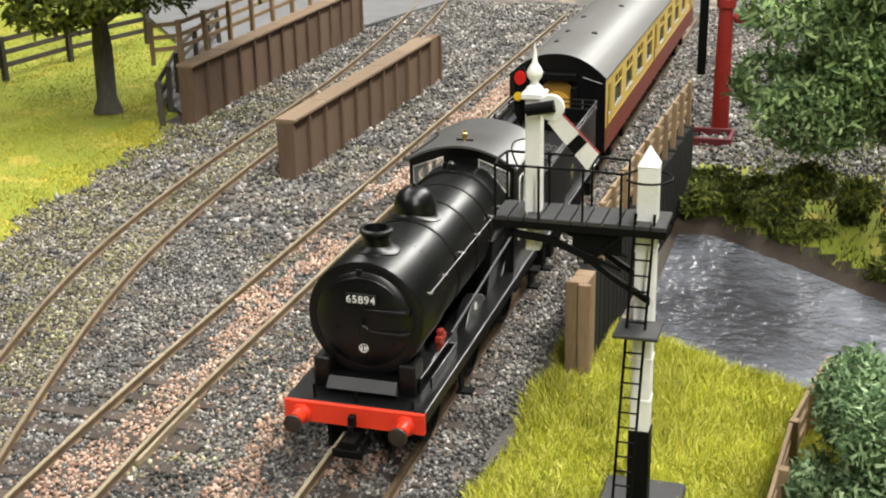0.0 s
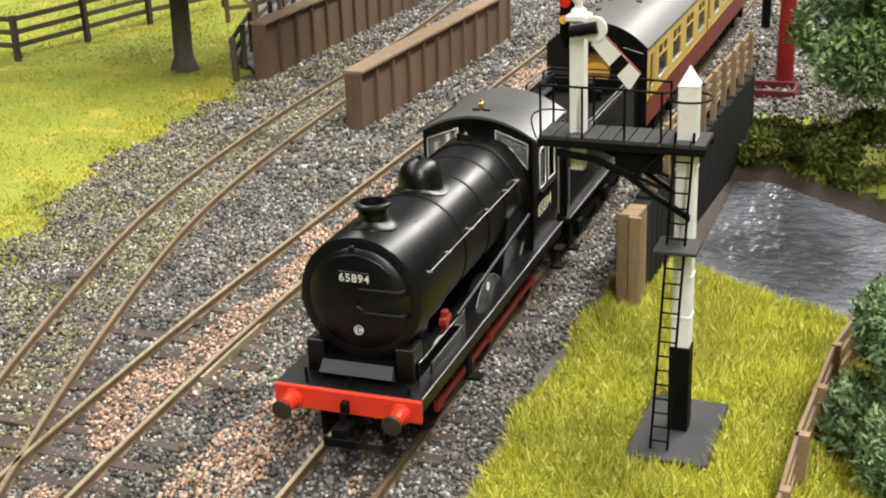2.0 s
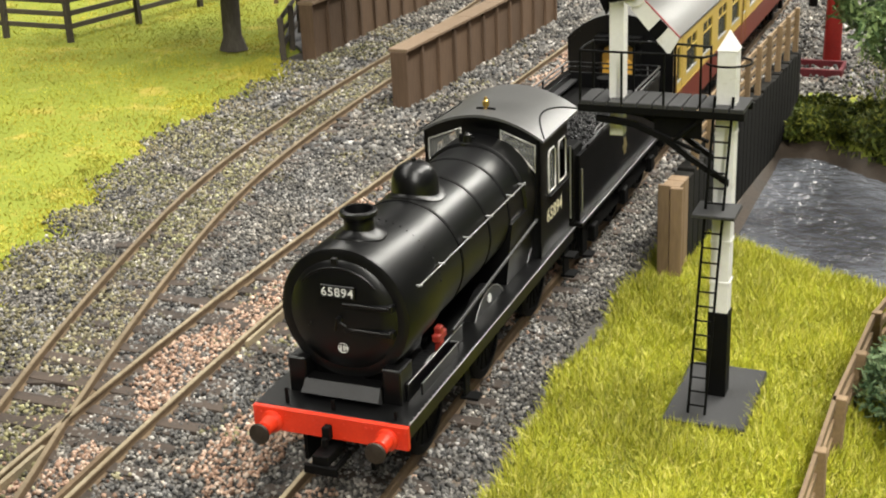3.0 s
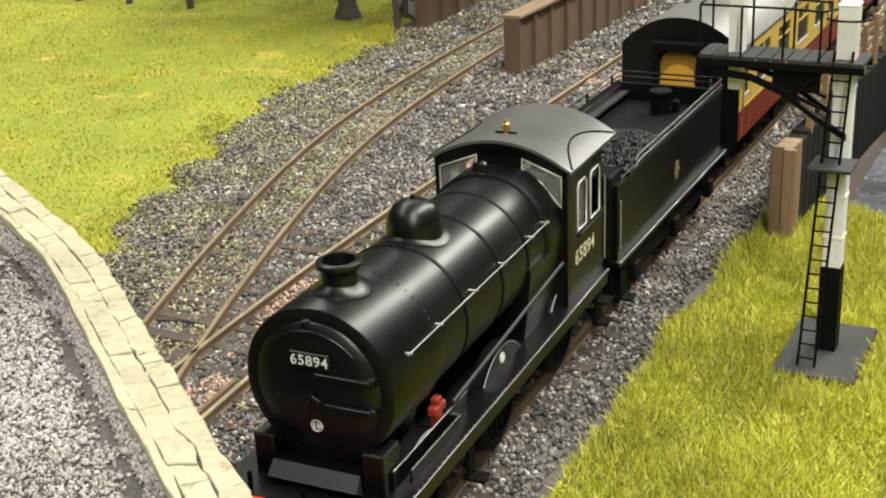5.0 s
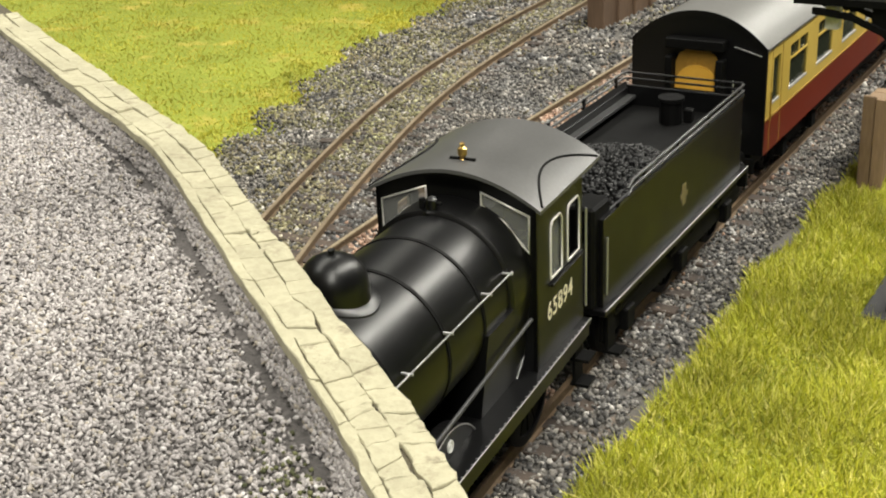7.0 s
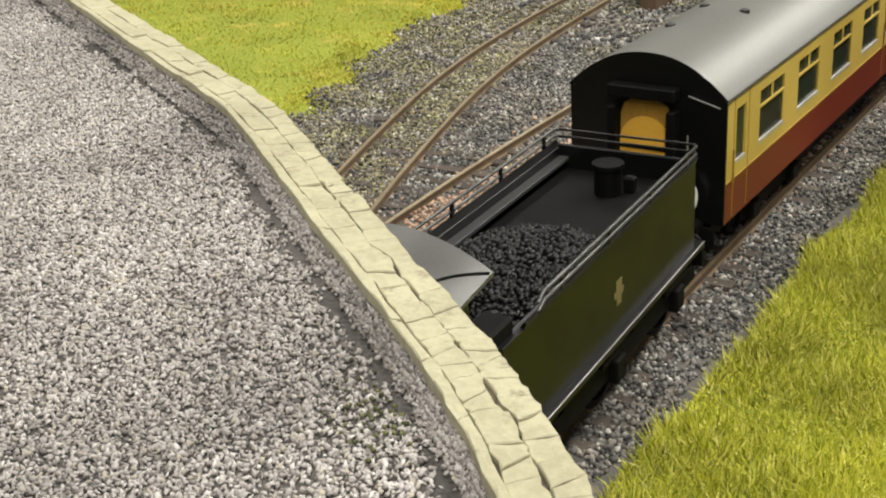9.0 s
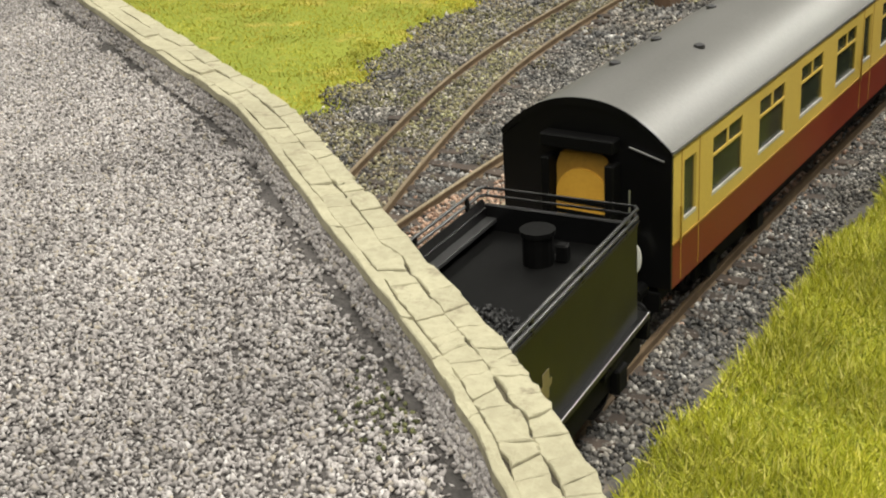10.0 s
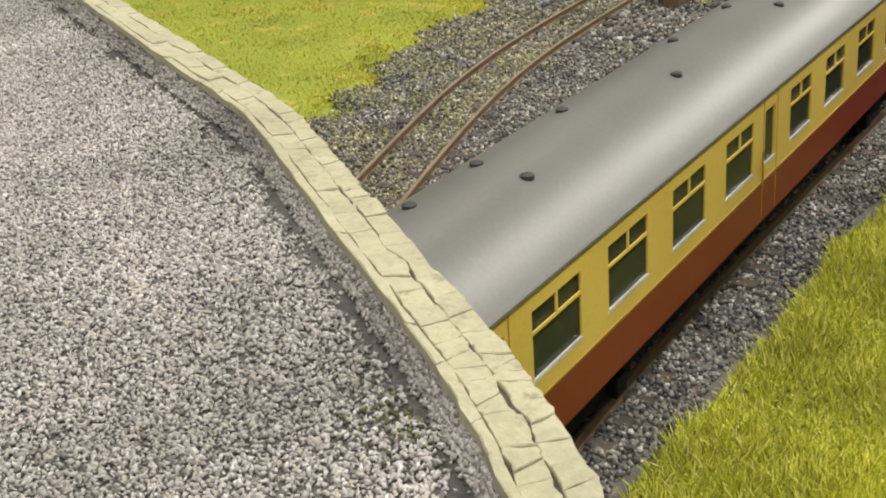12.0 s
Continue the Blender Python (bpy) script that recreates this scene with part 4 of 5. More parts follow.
def tree(name, at, trunk_r, trunk_h, centre, radii, n, size, material, label, seed, bark=BARK, lumps=16):
    t = thing(name, label, "tree", "trees", at=at)
    rng = random.Random(seed)
    bm = lathe([(trunk_r * 1.35, -1), (trunk_r, trunk_h * 0.12), (trunk_r * 0.85, trunk_h * 0.6), (trunk_r * 0.7, trunk_h)], 12)
    for v in bm.verts:
        v.co.x += 0.35 * trunk_r * noise.noise(v.co * 0.12)
        v.co.y += 0.35 * trunk_r * noise.noise(v.co * 0.12 + Vector((9, 0, 0)))
    part("trunk", bm, bark, t, smooth=True)
    for k in range(7):
        a = k * 0.9 + rng.uniform(-0.3, 0.3)
        z0 = trunk_h * rng.uniform(0.6, 1.0)
        end = Vector(centre) + Vector((math.cos(a) * radii[0], math.sin(a) * radii[1], rng.uniform(-0.2, 0.5) * radii[2])) * 0.6
        bm = bmesh.new()
        rod(bm, (0, 0, z0), end, trunk_r * 0.4, trunk_r * 0.12, 7)
        part("limb", bm, bark, t)
    p = crown_points(n, centre, radii, seed, lumps)
    s = RNG.uniform(0.6, 1.4, (n, 1)) * np.array([size * 0.28, size * 0.55, size])
    scatter("crown", SPRIG, SPRIG_FACES, p, spins(n), s, material, t, "", "", "")
    return t


def bush(label, at, radii, n, size, material, seed, lumps=9):
    p = crown_points(n, (at[0], at[1], at[2] + radii[2] * 0.45), radii, seed, lumps, 0.35)
    p = p[p[:, 2] > at[2] - 1.5]
    s = RNG.uniform(0.6, 1.4, (len(p), 1)) * np.array([size * 0.3, size * 0.55, size])
    me = scatter("bush", SPRIG, SPRIG_FACES, p - np.array(at), spins(len(p)), s, material, None, label, "bush", "")
    me.location = [c * MM for c in at]
    return me


tree("tree", (-219, 497, 1.5), 4.7, 46, (4, 4, 70), (85, 62, 38), 20000, 4.6, MOSS, "leafy green tree with a dark grey trunk in the field", 3, lumps=26)
tree("tree", (112, 400, 3), 5.0, 34, (-4, 6, 58), (52, 44, 33), 38000, 3.1, LEAVES, "broad pale green lichen-leaved tree by the pond", 5, lumps=34)
tree("tree", (165, 330, 3), 5.0, 34, (0, 0, 50), (40, 40, 34), 11000, 3.8, LEAVES, "pale green lichen-leaved tree behind the pond", 8)
for at, radii, n, seed in (((62, 424, 2), (20, 12, 9), 4600, 21), ((88, 404, 1), (22, 16, 17), 6200, 22), ((118, 372, 0), (24, 16, 16), 6200, 23), ((150, 352, 1), (26, 16, 14), 4200, 24), ((50, 440, 2), (12, 9, 7), 2600, 25), ((48, 418, 0), (9, 14, 10), 2600, 26)):
    bush("dark mossy green bank of shrubs beside the pond", at, radii, int(n * 1.7), 1.9, MOSS, seed)
for at, radii, n, seed in (((105, 228, 0), (19, 30, 28), 11000, 31), ((107, 266, 0), (15, 18, 20), 5600, 32), ((122, 190, 0), (22, 22, 24), 5000, 33)):
    bush("silvery green spiky shrub beside the fence", at, radii, int(n * 1.8), 1.9, SILVER_LEAVES, seed, 14)


# ---- the train: y runs back from the front buffer beam, z up from the rail ----
def wheel(parent, x, y, r, spokes, material, out):
    """A wheel on its axle's end; it turns about x."""
    w = part("wheel", lathe([(r * 0.86, -1.0 * out), (r, -1.0 * out), (r, 0.6 * out), (r * 0.9, 1.0 * out), (r * 0.8, 1.0 * out), (r * 0.8, 0.4 * out)], 32, "X"), MATT_BLACK, parent, smooth=True, at=(x, y, r))
    bm = bmesh.new()
    for k in range(spokes):
        a = 2 * math.pi * k / spokes
        rod(bm, (0.3 * out, math.cos(a) * r * 0.18, math.sin(a) * r * 0.18), (0.3 * out, math.cos(a) * r * 0.84, math.sin(a) * r * 0.84), 0.42, 0.34, 6)
    part("spokes", bm, material, w)
    part("hub", rods(((-0.6 * out, 0, 0), (1.1 * out, 0, 0), r * 0.2), n=14), material, w)
    return w


def engine():
    e = thing("steam_locomotive", "satin black steam locomotive with bright red buffer beam", "locomotive")
    beam = part("buffer_beam", boxes((-15.1, 15.1, 0, 1.1, 11.4, 15.9), bevel=0.12), RED, e, "bright red buffer beam")
    rv = bmesh.new()
    for x in (-14.6, -13.4, -8.4, -7.2, -3.0, 3.0, 7.2, 8.4, 13.4, 14.6):
        for z in (12.0, 14.8):
            bmesh.ops.create_uvsphere(rv, u_segments=6, v_segments=4, radius=0.2, matrix=Matrix.Translation((x, 0, z)))
    part("rivets", rv, RED, beam)
    for x in (-11.2, 11.2):
        b = part("buffer", lathe([(2.1, 0.2), (2.1, -0.6), (1.6, -0.9), (1.45, -3.4), (1.0, -3.5), (1.0, -4.6)], 20, "Y", (x, 0, 13.2)), RED, e, smooth=True)
        part("buffer_head", lathe([(0.9, -4.4), (1.85, -4.6), (2.0, -4.9), (1.9, -5.25), (0.9, -5.5), (0.02, -5.55)], 24, "Y", (x, 0, 13.2)), BUFFER, b, "dull brown steel buffer head", smooth=True)
    part("drawhook", boxes((-0.7, 0.7, -1.6, 0, 11.8, 14.4), (-0.5, 0.5, -2.4, -1.4, 10.8, 12.6), bevel=0.12), MATT_BLACK, e)
    part("coupling", boxes((-3.2, 3.2, -4.6, -3.8, 6.6, 8.4), (-2.6, -1.8, -4, 3, 6.8, 7.8), (1.8, 2.6, -4, 3, 6.8, 7.8), (-1.6, 1.6, -4.2, 2, 8.2, 10.2), bevel=0.15), MATT_BLACK, e)
    part("lamp_iron", boxes((-9.4, -8.8, 2.0, 2.5, 15.8, 19.0)), MATT_BLACK, e)
    part("lamp_iron", boxes((-0.3, 0.3, 2.0, 2.5, 15.8, 18.0)), MATT_BLACK, e)
    part("lamp_iron", boxes((11.8, 12.3, 2.0, 2.5, 15.8, 17.6)), MATT_BLACK, e)
    fp = part("footplate", boxes((-15.1, 15.1, 0.9, 102.5, 15.0, 16.0), bevel=0.1), BLACK, e)
    for x in (-14.8, 14.4):
        part("valance", boxes((x, x + 0.4, 1.1, 102, 12.9, 14.8)), BLACK, e)
    rv = bmesh.new()
    for k in range(58):
        bmesh.ops.create_cube(rv, size=0.3, matrix=Matrix.Translation((14.85, 2 + k * 1.72, 16.0)))
    part("edge_rivets", rv, WIRE, fp)
    # thin bright line along the right-hand edge only
    wire("footplate_edge", [(15.05, 1.2, 16.0), (15.05, 102.3, 16.0)], 0.13, WIRE, e, "thin bright line along the footplate edge")
    # smokebox, boiler, firebox
    cz = 31.5
    sb = part("smokebox", lathe([(11.4, 9.2), (12.35, 9.2), (12.55, 9.6), (12.55, 25.5), (12.1, 25.6)], 64, "Y", (0, 0, cz)), BLACK, e, smooth=True)
    part("smokebox_saddle", upright([(-8.6, 15.8), (8.6, 15.8), (7.4, 17.6), (7.2, 19.4), (8.2, 22.6), (-8.2, 22.6), (-7.2, 19.4), (-7.4, 17.6)], 10.4, 25.4), BLACK, e)
    part("front_step", upright([(-7.6, 15.8), (7.6, 15.8), (7.4, 19.2), (-7.4, 19.2)], 6.4, 9.4), BLACK, e)
    bm = bmesh.new()
    vs = [bm.verts.new(p) for p in ((-7.6, 4.6, 17.2), (7.6, 4.6, 17.2), (7.4, 6.4, 19.3), (-7.4, 6.4, 19.3), (-7.6, 6.5, 15.85), (7.6, 6.5, 15.85))]
    for f in ((0, 1, 2, 3), (0, 3, 4), (1, 5, 2), (3, 2, 5, 4), (0, 4, 5, 1)):
        bm.faces.new([vs[i] for i in f])
    part("front_apron", bm, GREY_BLACK, e)
    rv = bmesh.new()
    for k in range(26):
        a = math.radians(8 + k * 164 / 25)
        bmesh.ops.create_cube(rv, size=0.34, matrix=Matrix.Translation((12.5 * math.cos(a), 24.4, cz + 12.5 * math.sin(a))))
    part("rivets", rv, BLACK, sb)
    door = part("smokebox_door", lathe([(12.3, 9.25), (11.6, 8.95), (10.4, 8.95), (10.1, 8.6), (7.2, 7.95), (3.4, 7.45), (0.02, 7.3)], 56, "Y", (0, 0, cz)), BLACK, e, smooth=True)
    wire("door_handrail", [(9.4 * math.cos(a), 7.6, cz + 9.4 * math.sin(a)) for a in np.radians(np.linspace(42, 138, 19))], 0.22, BLACK, door)
    for z in (2.6, -2.2):
        part("hinge_strap", boxes((0.6, 9.6, 7.2, 8.6, cz + z - 0.4, cz + z + 0.4), bevel=0.12), BLACK, door)
        part("hinge_lug", boxes((9.2, 10.1, 7.4, 9.4, cz + z - 0.7, cz + z + 0.7), bevel=0.15), BLACK, door)
    part("door_dart", rods(((0, 7.4, cz), (0, 5.9, cz), 0.55), ((0, 6.2, cz), (1.7, 6.1, cz - 0.9), 0.22), ((0, 6.0, cz), (-0.4, 6.0, cz - 1.9), 0.22), n=10), BLACK, door)
    part("lamp_bracket", boxes((-0.5, 0.5, 6.4, 7.4, cz + 10.4, cz + 11.6), (-6.0, -5.6, 6.8, 7.6, cz - 1.8, cz - 1.4), bevel=0.06), BLACK, door)
    plate = part("number_backplate", boxes((-3.3, 3.3, 7.0, 7.5, cz + 3.9, cz + 6.3), bevel=0.15), BLACK, door)
    writing("running_number", "65894", 2.3, WHITE_LETTER, plate, pose(0, 6.96 * MM, (cz + 5.0) * MM, 90, 0, 0), "white running number")
    badge = part("shed_badge", lathe([(1.0, 7.95), (1.0, 7.6), (0.86, 7.6), (0.86, 7.9)], 20, "Y", (0, 0, cz - 5.9)), WHITE_LETTER, door, "small white oval badge")
    part("badge_bars", boxes((-0.6, -0.3, 7.6, 7.9, cz - 6.4, cz - 5.4), (0.05, 0.35, 7.6, 7.9, cz - 6.4, cz - 5.4), (0.5, 0.75, 7.6, 7.9, cz - 6.2, cz - 5.6)), WHITE_LETTER, badge)
    bl = part("boiler", lathe([(12.05, 25.4), (12.05, 80.8)], 64, "Y", (0, 0, cz)), BLACK, e, smooth=True)
    for y in (36.5, 52.0, 64.0):
        part("boiler_band", lathe([(11.9, y - 0.35), (12.2, y - 0.35), (12.2, y + 0.35), (11.9, y + 0.35)], 64, "Y", (0, 0, cz)), MATT_BLACK, bl)
    part("firebox", lathe([(12.05, 73.4), (12.75, 73.8), (12.75, 80.8)], 64, "Y", (0, 0, cz)), BLACK, e, smooth=True)
    part("firebox_side", upright([(-11, 15.8), (11, 15.8), (12.6, 30), (-12.6, 30)], 64, 80.6), BLACK, e)
    def skirt(y0, r0, r1, barrel, rise):
        """A flared foot that follows the round barrel under it."""
        bm = bmesh.new()
        rings = []
        for f in (0.0, 0.15, 0.4, 0.7, 0.9, 1.0):
            r, h = r0 + (r1 - r0) * f, rise * (1 - f) ** 2.2 + (0.22 if f < 1 else -0.3)
            rings.append([bm.verts.new((r * math.cos(k * math.pi / 20), y0 + r * math.sin(k * math.pi / 20), cz + math.sqrt(barrel ** 2 - (r * math.cos(k * math.pi / 20)) ** 2) + h)) for k in range(40)])
        for lower, upper in zip(rings, rings[1:]):
            for k in range(40):
                bm.faces.new((lower[k], lower[(k + 1) % 40], upper[(k + 1) % 40], upper[k]))
        return bm

    stack = part("chimney", lathe([(2.9, 41.0), (2.85, 44.0), (2.8, 46.0), (2.85, 46.8), (3.1, 47.1), (3.4, 47.35), (3.5, 47.8), (3.4, 48.2), (3.1, 48.4), (2.6, 48.4), (2.45, 47.5), (2.2, 44)], 40, at=(0, 17.6, 0)), BLACK, e, smooth=True)
    part("chimney_skirt", skirt(17.6, 2.8, 4.9, 12.55, 0.8), BLACK, stack, smooth=True)
    dome = part("dome", lathe([(4.75, 39.0), (4.75, 44.6), (4.6, 46.0), (4.15, 47.3), (3.3, 48.4), (2.1, 49.1), (1.0, 49.4), (0.02, 49.45)], 44, at=(0, 43.2, 0)), BLACK, e, smooth=True)
    part("dome_skirt", skirt(43.2, 4.65, 6.0, 12.05, 0.4), BLACK, dome, smooth=True)
    part("dome_knob", lathe([(0.7, 49.0), (0.45, 49.6), (0.5, 50.1), (0.02, 50.3)], 12, at=(0, 43.2, 0)), BLACK, dome)
    sv = part("safety_valve", lathe([(1.5, 42.5), (1.4, 44.0), (0.9, 44.2), (0.85, 45.8), (0.5, 46.1), (0.02, 46.4)], 16, at=(-0.8, 74.6, 0)), BLACK, e, smooth=True)
    part("valve_arm", rods(((-2.4, 74.6, 45.2), (0.8, 74.6, 45.2), 0.3), ((-2.4, 74.6, 44.2), (-2.4, 74.6, 45.8), 0.5), n=8), MATT_BLACK, sv)
    for s in (-1, 1):
        hr = wire("handrail", [(s * 12.3, 14.5, 36.0), (s * 12.3, 74, 36.0)], 0.15, WIRE if s > 0 else BLACK, e, "thin steel handrail")
        for y in (15, 25.7, 39.6, 51.9, 65.2, 73):
            part("handrail_knob", rods(((s * 10.8, y, 36.0), (s * 12.8, y, 36.1), 0.22), n=8), WIRE, hr)
        # splashers and sandboxes
        for y, r in ((20.0, 10.4), (52.5, 10.9), (85.5, 10.4)):
            ring = [(r * math.cos(a), 9.2 + r * math.sin(a)) for a in np.linspace(math.pi * 0.215, math.pi * 0.785, 18)]
            bm = slab([(yy + y, z) for yy, z in ring], 8.6, 11.2)
            bmesh.ops.transform(bm, matrix=Matrix(((0, 0, s, 0), (1, 0, 0, 0), (0, 1, 0, 0), (0, 0, 0, 1))), verts=bm.verts)
            sp = part("splasher", bm, BLACK, e)
            if s > 0:
                wire("splasher_edge", [(11.3, yy + y, z) for yy, z in ring], 0.13, WIRE, sp)
                if y == 52.5:
                    part("crest", lathe([(0.95, 11.2), (0.95, 11.42), (0.7, 11.42), (0.7, 11.3)], 18, "X", (0, 52.5, 17.9)), WHITE_LETTER, sp, "small round crest")
                    part("crest_middle", lathe([(0.4, 11.2), (0.4, 11.4)], 12, "X", (0, 52.5, 17.9)), WHITE_LETTER, sp)
        part("sandbox", boxes((s * 9.3 - 1.8, s * 9.3 + 1.8, 7.0, 12.5, 15.8, 22.8), bevel=0.25), BLACK, e)
        part("guard", boxes((s * 11.4 - 0.2, s * 11.4 + 0.2, 9, 36, 15.8, 19.4), bevel=0.06), BLACK, e)
        if s > 0:
            wire("plate_edge", [(11.65, 9, 19.45), (11.65, 36, 19.45)], 0.13, WIRE, e, "thin bright line along the plate edge")
        cover = part("rod_cover", boxes((s * 12.9 - 0.2, s * 12.9 + 0.2, 12, 30, 15.9, 18.3), (s * 12.2 - 0.9, s * 12.2 + 0.9, 29.6, 30, 15.9, 18.3), bevel=0.06), BLACK, e)
        if s > 0:
            wire("plate_edge", [(13.1, 12, 18.35), (13.1, 30, 18.35), (11.4, 30, 18.35)], 0.12, WIRE, cover, "thin bright line along the plate edge")
        part("step", boxes((s * 14.2 - 1.9, s * 14.2 + 1.9, 31.5, 34.5, 5.2, 5.8), (s * 13.2 - 0.3, s * 13.2 + 0.3, 31.8, 34.2, 5.5, 13.5), bevel=0.06), MATT_BLACK, e)
        part("step", boxes((s * 14.4 - 1.7, s * 14.4 + 1.7, 98, 102, 4.6, 5.2), (s * 14.4 - 1.7, s * 14.4 + 1.7, 98, 102, 9.4, 10.0), (s * 13.4 - 0.3, s * 13.4 + 0.3, 98, 102, 4.6, 14.8), bevel=0.06), MATT_BLACK, e)
        # cab side with two window openings
        x0, x1 = (13.0, 13.6) if s > 0 else (-13.6, -13.0)
        part("cab_side", boxes((x0, x1, 80.6, 102.5, 15.8, 29.6), (x0, x1, 80.6, 86.6, 29.6, 44.2), (x0, x1, 91.8, 94.4, 29.6, 44.2), (x0, x1, 100.0, 101.6, 29.6, 44.2), (x0, x1, 86.6, 91.8, 39.4, 44.2), (x0, x1, 94.4, 100, 39.4, 44.2)), BLACK, e)
        xo = s * 13.65
        wire("window_beading", [(xo, 86.6, 29.7), (xo, 91.8, 29.7), (xo, 91.8, 38.4), (xo, 90.8, 39.4), (xo, 87.6, 39.4), (xo, 86.6, 38.4), (xo, 86.6, 29.7)], 0.2, SILVER, e)
        wire("window_beading", [(xo, 94.4, 29.7), (xo, 100, 29.7), (xo, 100, 38.4), (xo, 99.2, 39.4), (xo, 95.2, 39.4), (xo, 94.4, 38.4), (xo, 94.4, 29.7)], 0.2, SILVER, e)
        part("arm_rest", boxes((s * 14.0 - 0.4, s * 14.0 + 0.4, 86, 101, 28.6, 29.2), bevel=0.1), BLACK, e)
        part("cab_handrail", rods(((s * 13.9, 102.8, 18), (s * 13.9, 102.8, 36), 0.22), n=6), WIRE, e)
        part("side_pane", boxes((s * 13.2 - 0.1, s * 13.2 + 0.1, 86.6, 91.8, 29.6, 39.4)), GLASS, e)
    writing("running_number", "65894", 4.3, LETTER, e, pose(13.64 * MM, 91.0 * MM, 24.2 * MM, 90, 0, 90), "cream running number on the cab side")
    # cab front: windows in the upper corners
    def eaves(x):
        return 44.0 + 5.0 * (1 - (x / 14.9) ** 2)
    part("cab_front", boxes((-13.6, 13.6, 80.6, 81.4, 15.8, 36.0), (-4.6, 4.6, 80.6, 81.4, 36, 47.2), (-13.6, -12.6, 80.6, 81.4, 36, 44.4), (12.6, 13.6, 80.6, 81.4, 36, 44.4)), BLACK, e)
    arc = [(x, eaves(x) - 0.2) for x in np.linspace(-13.6, 13.6, 17)]
    part("cab_front_top", upright([(-13.6, 42.4), (-4.6, 45.6), (4.6, 45.6), (13.6, 42.4)] + arc[::-1], 80.6, 81.4), BLACK, e)
    for s in (-1, 1):
        o = [(s * 4.7, 43.2), (s * 8.4, 41.0), (s * 11.0, 38.0), (s * 12.5, 36.4), (s * 12.5, 42.4), (s * 4.7, 45.4)]
        part("front_pane", upright(o, 80.9, 81.05), GLASS, e)
        wire("window_beading", [(x, 80.55, z) for x, z in o + o[:1]], 0.22, SILVER, e)
        part("spectacle_infill", upright([(s * 4.6, 35.9), (s * 12.6, 35.9), (s * 11.0, 38.0), (s * 8.4, 41.0), (s * 4.6, 43.2)], 80.65, 81.35), BLACK, e)
    # cab roof
    prof = [(x, eaves(x)) for x in np.linspace(-14.9, 14.9, 25)]
    rf = part("cab_roof", upright([(x, z - 0.6) for x, z in prof] + [(x, z) for x, z in prof[::-1]], 79.2, 107.0), CAB_ROOF, e, "dark grey satin cab roof", smooth=True)
    for s in (-1, 1):
        wire("rain_strip", [(s * (14.7 - 4.2 * math.sin(math.pi * k / 14)), 80.5 + 25.5 * k / 14, eaves(14.7 - 4.2 * math.sin(math.pi * k / 14)) + 0.1) for k in range(15)], 0.2, MATT_BLACK, rf)
    w = part("whistle", lathe([(0.7, 48.8), (0.45, 49.1), (0.45, 49.5), (0.75, 49.7), (0.75, 50.8), (0.4, 51.1), (0.4, 51.6), (0.02, 51.8)], 14, at=(0, 84.5, 0)), BRASS, e, "small brass whistle", smooth=True)
    part("whistle_base", boxes((-2.2, 2.2, 84.2, 84.8, 48.8, 49.3), bevel=0.1), MATT_BLACK, w)
    part("backhead", boxes((-10.5, 10.5, 81.4, 86, 15.8, 38), bevel=0.6), MATT_BLACK, e)
    part("cab_floor", boxes((-12.9, 12.9, 81.4, 104, 15.8, 16.4)), MATT_BLACK, e)
    # below the footplate
    part("frames", boxes((-7.0, -6.2, 3, 104, 4.5, 14.8), (6.2, 7.0, 3, 104, 4.5, 14.8), (-6.2, 6.2, 8, 100, 9, 14)), MATT_BLACK, e)
    part("ashpan", boxes((-6, 6, 60, 82, 3.0, 9)), MATT_BLACK, e)
    part("reversing_rod", rods(((12.9, 80, 25.5), (12.0, 30, 20.6), 0.35), n=8), GREY_BLACK, e)
    part("rocking_lever", boxes((9.9, 11.3, 25.6, 27.4, 16, 23.0), (9.8, 11.4, 24.6, 28.6, 20.2, 21.8), bevel=0.25), ROD_RED, e, "red painted lever")
    part("slidebars", boxes((2, 5, 12, 34, 16, 17), (-5, -2, 12, 34, 16, 17)), MATT_BLACK, e)
    wheels = [wheel(e, s * 9.3, y, 9.2, 14, MATT_BLACK, s) for s in (-1, 1) for y in (20, 52.5, 85.5)]
    rodsides = [part("coupling_rod", boxes((s * 11.0 - 0.4, s * 11.0 + 0.4, -34.5, 34.5, -0.9, 0.9), (s * 11.0 - 0.5, s * 11.0 + 0.5, -35.5, -32.2, -1.4, 1.4), (s * 11.0 - 0.5, s * 11.0 + 0.5, -1.6, 1.6, -1.4, 1.4), (s * 11.0 - 0.5, s * 11.0 + 0.5, 32.2, 35.5, -1.4, 1.4), bevel=0.12), ROD_RED, e, "red coupling rod") for s in (-1, 1)]
    return e, wheels, rodsides


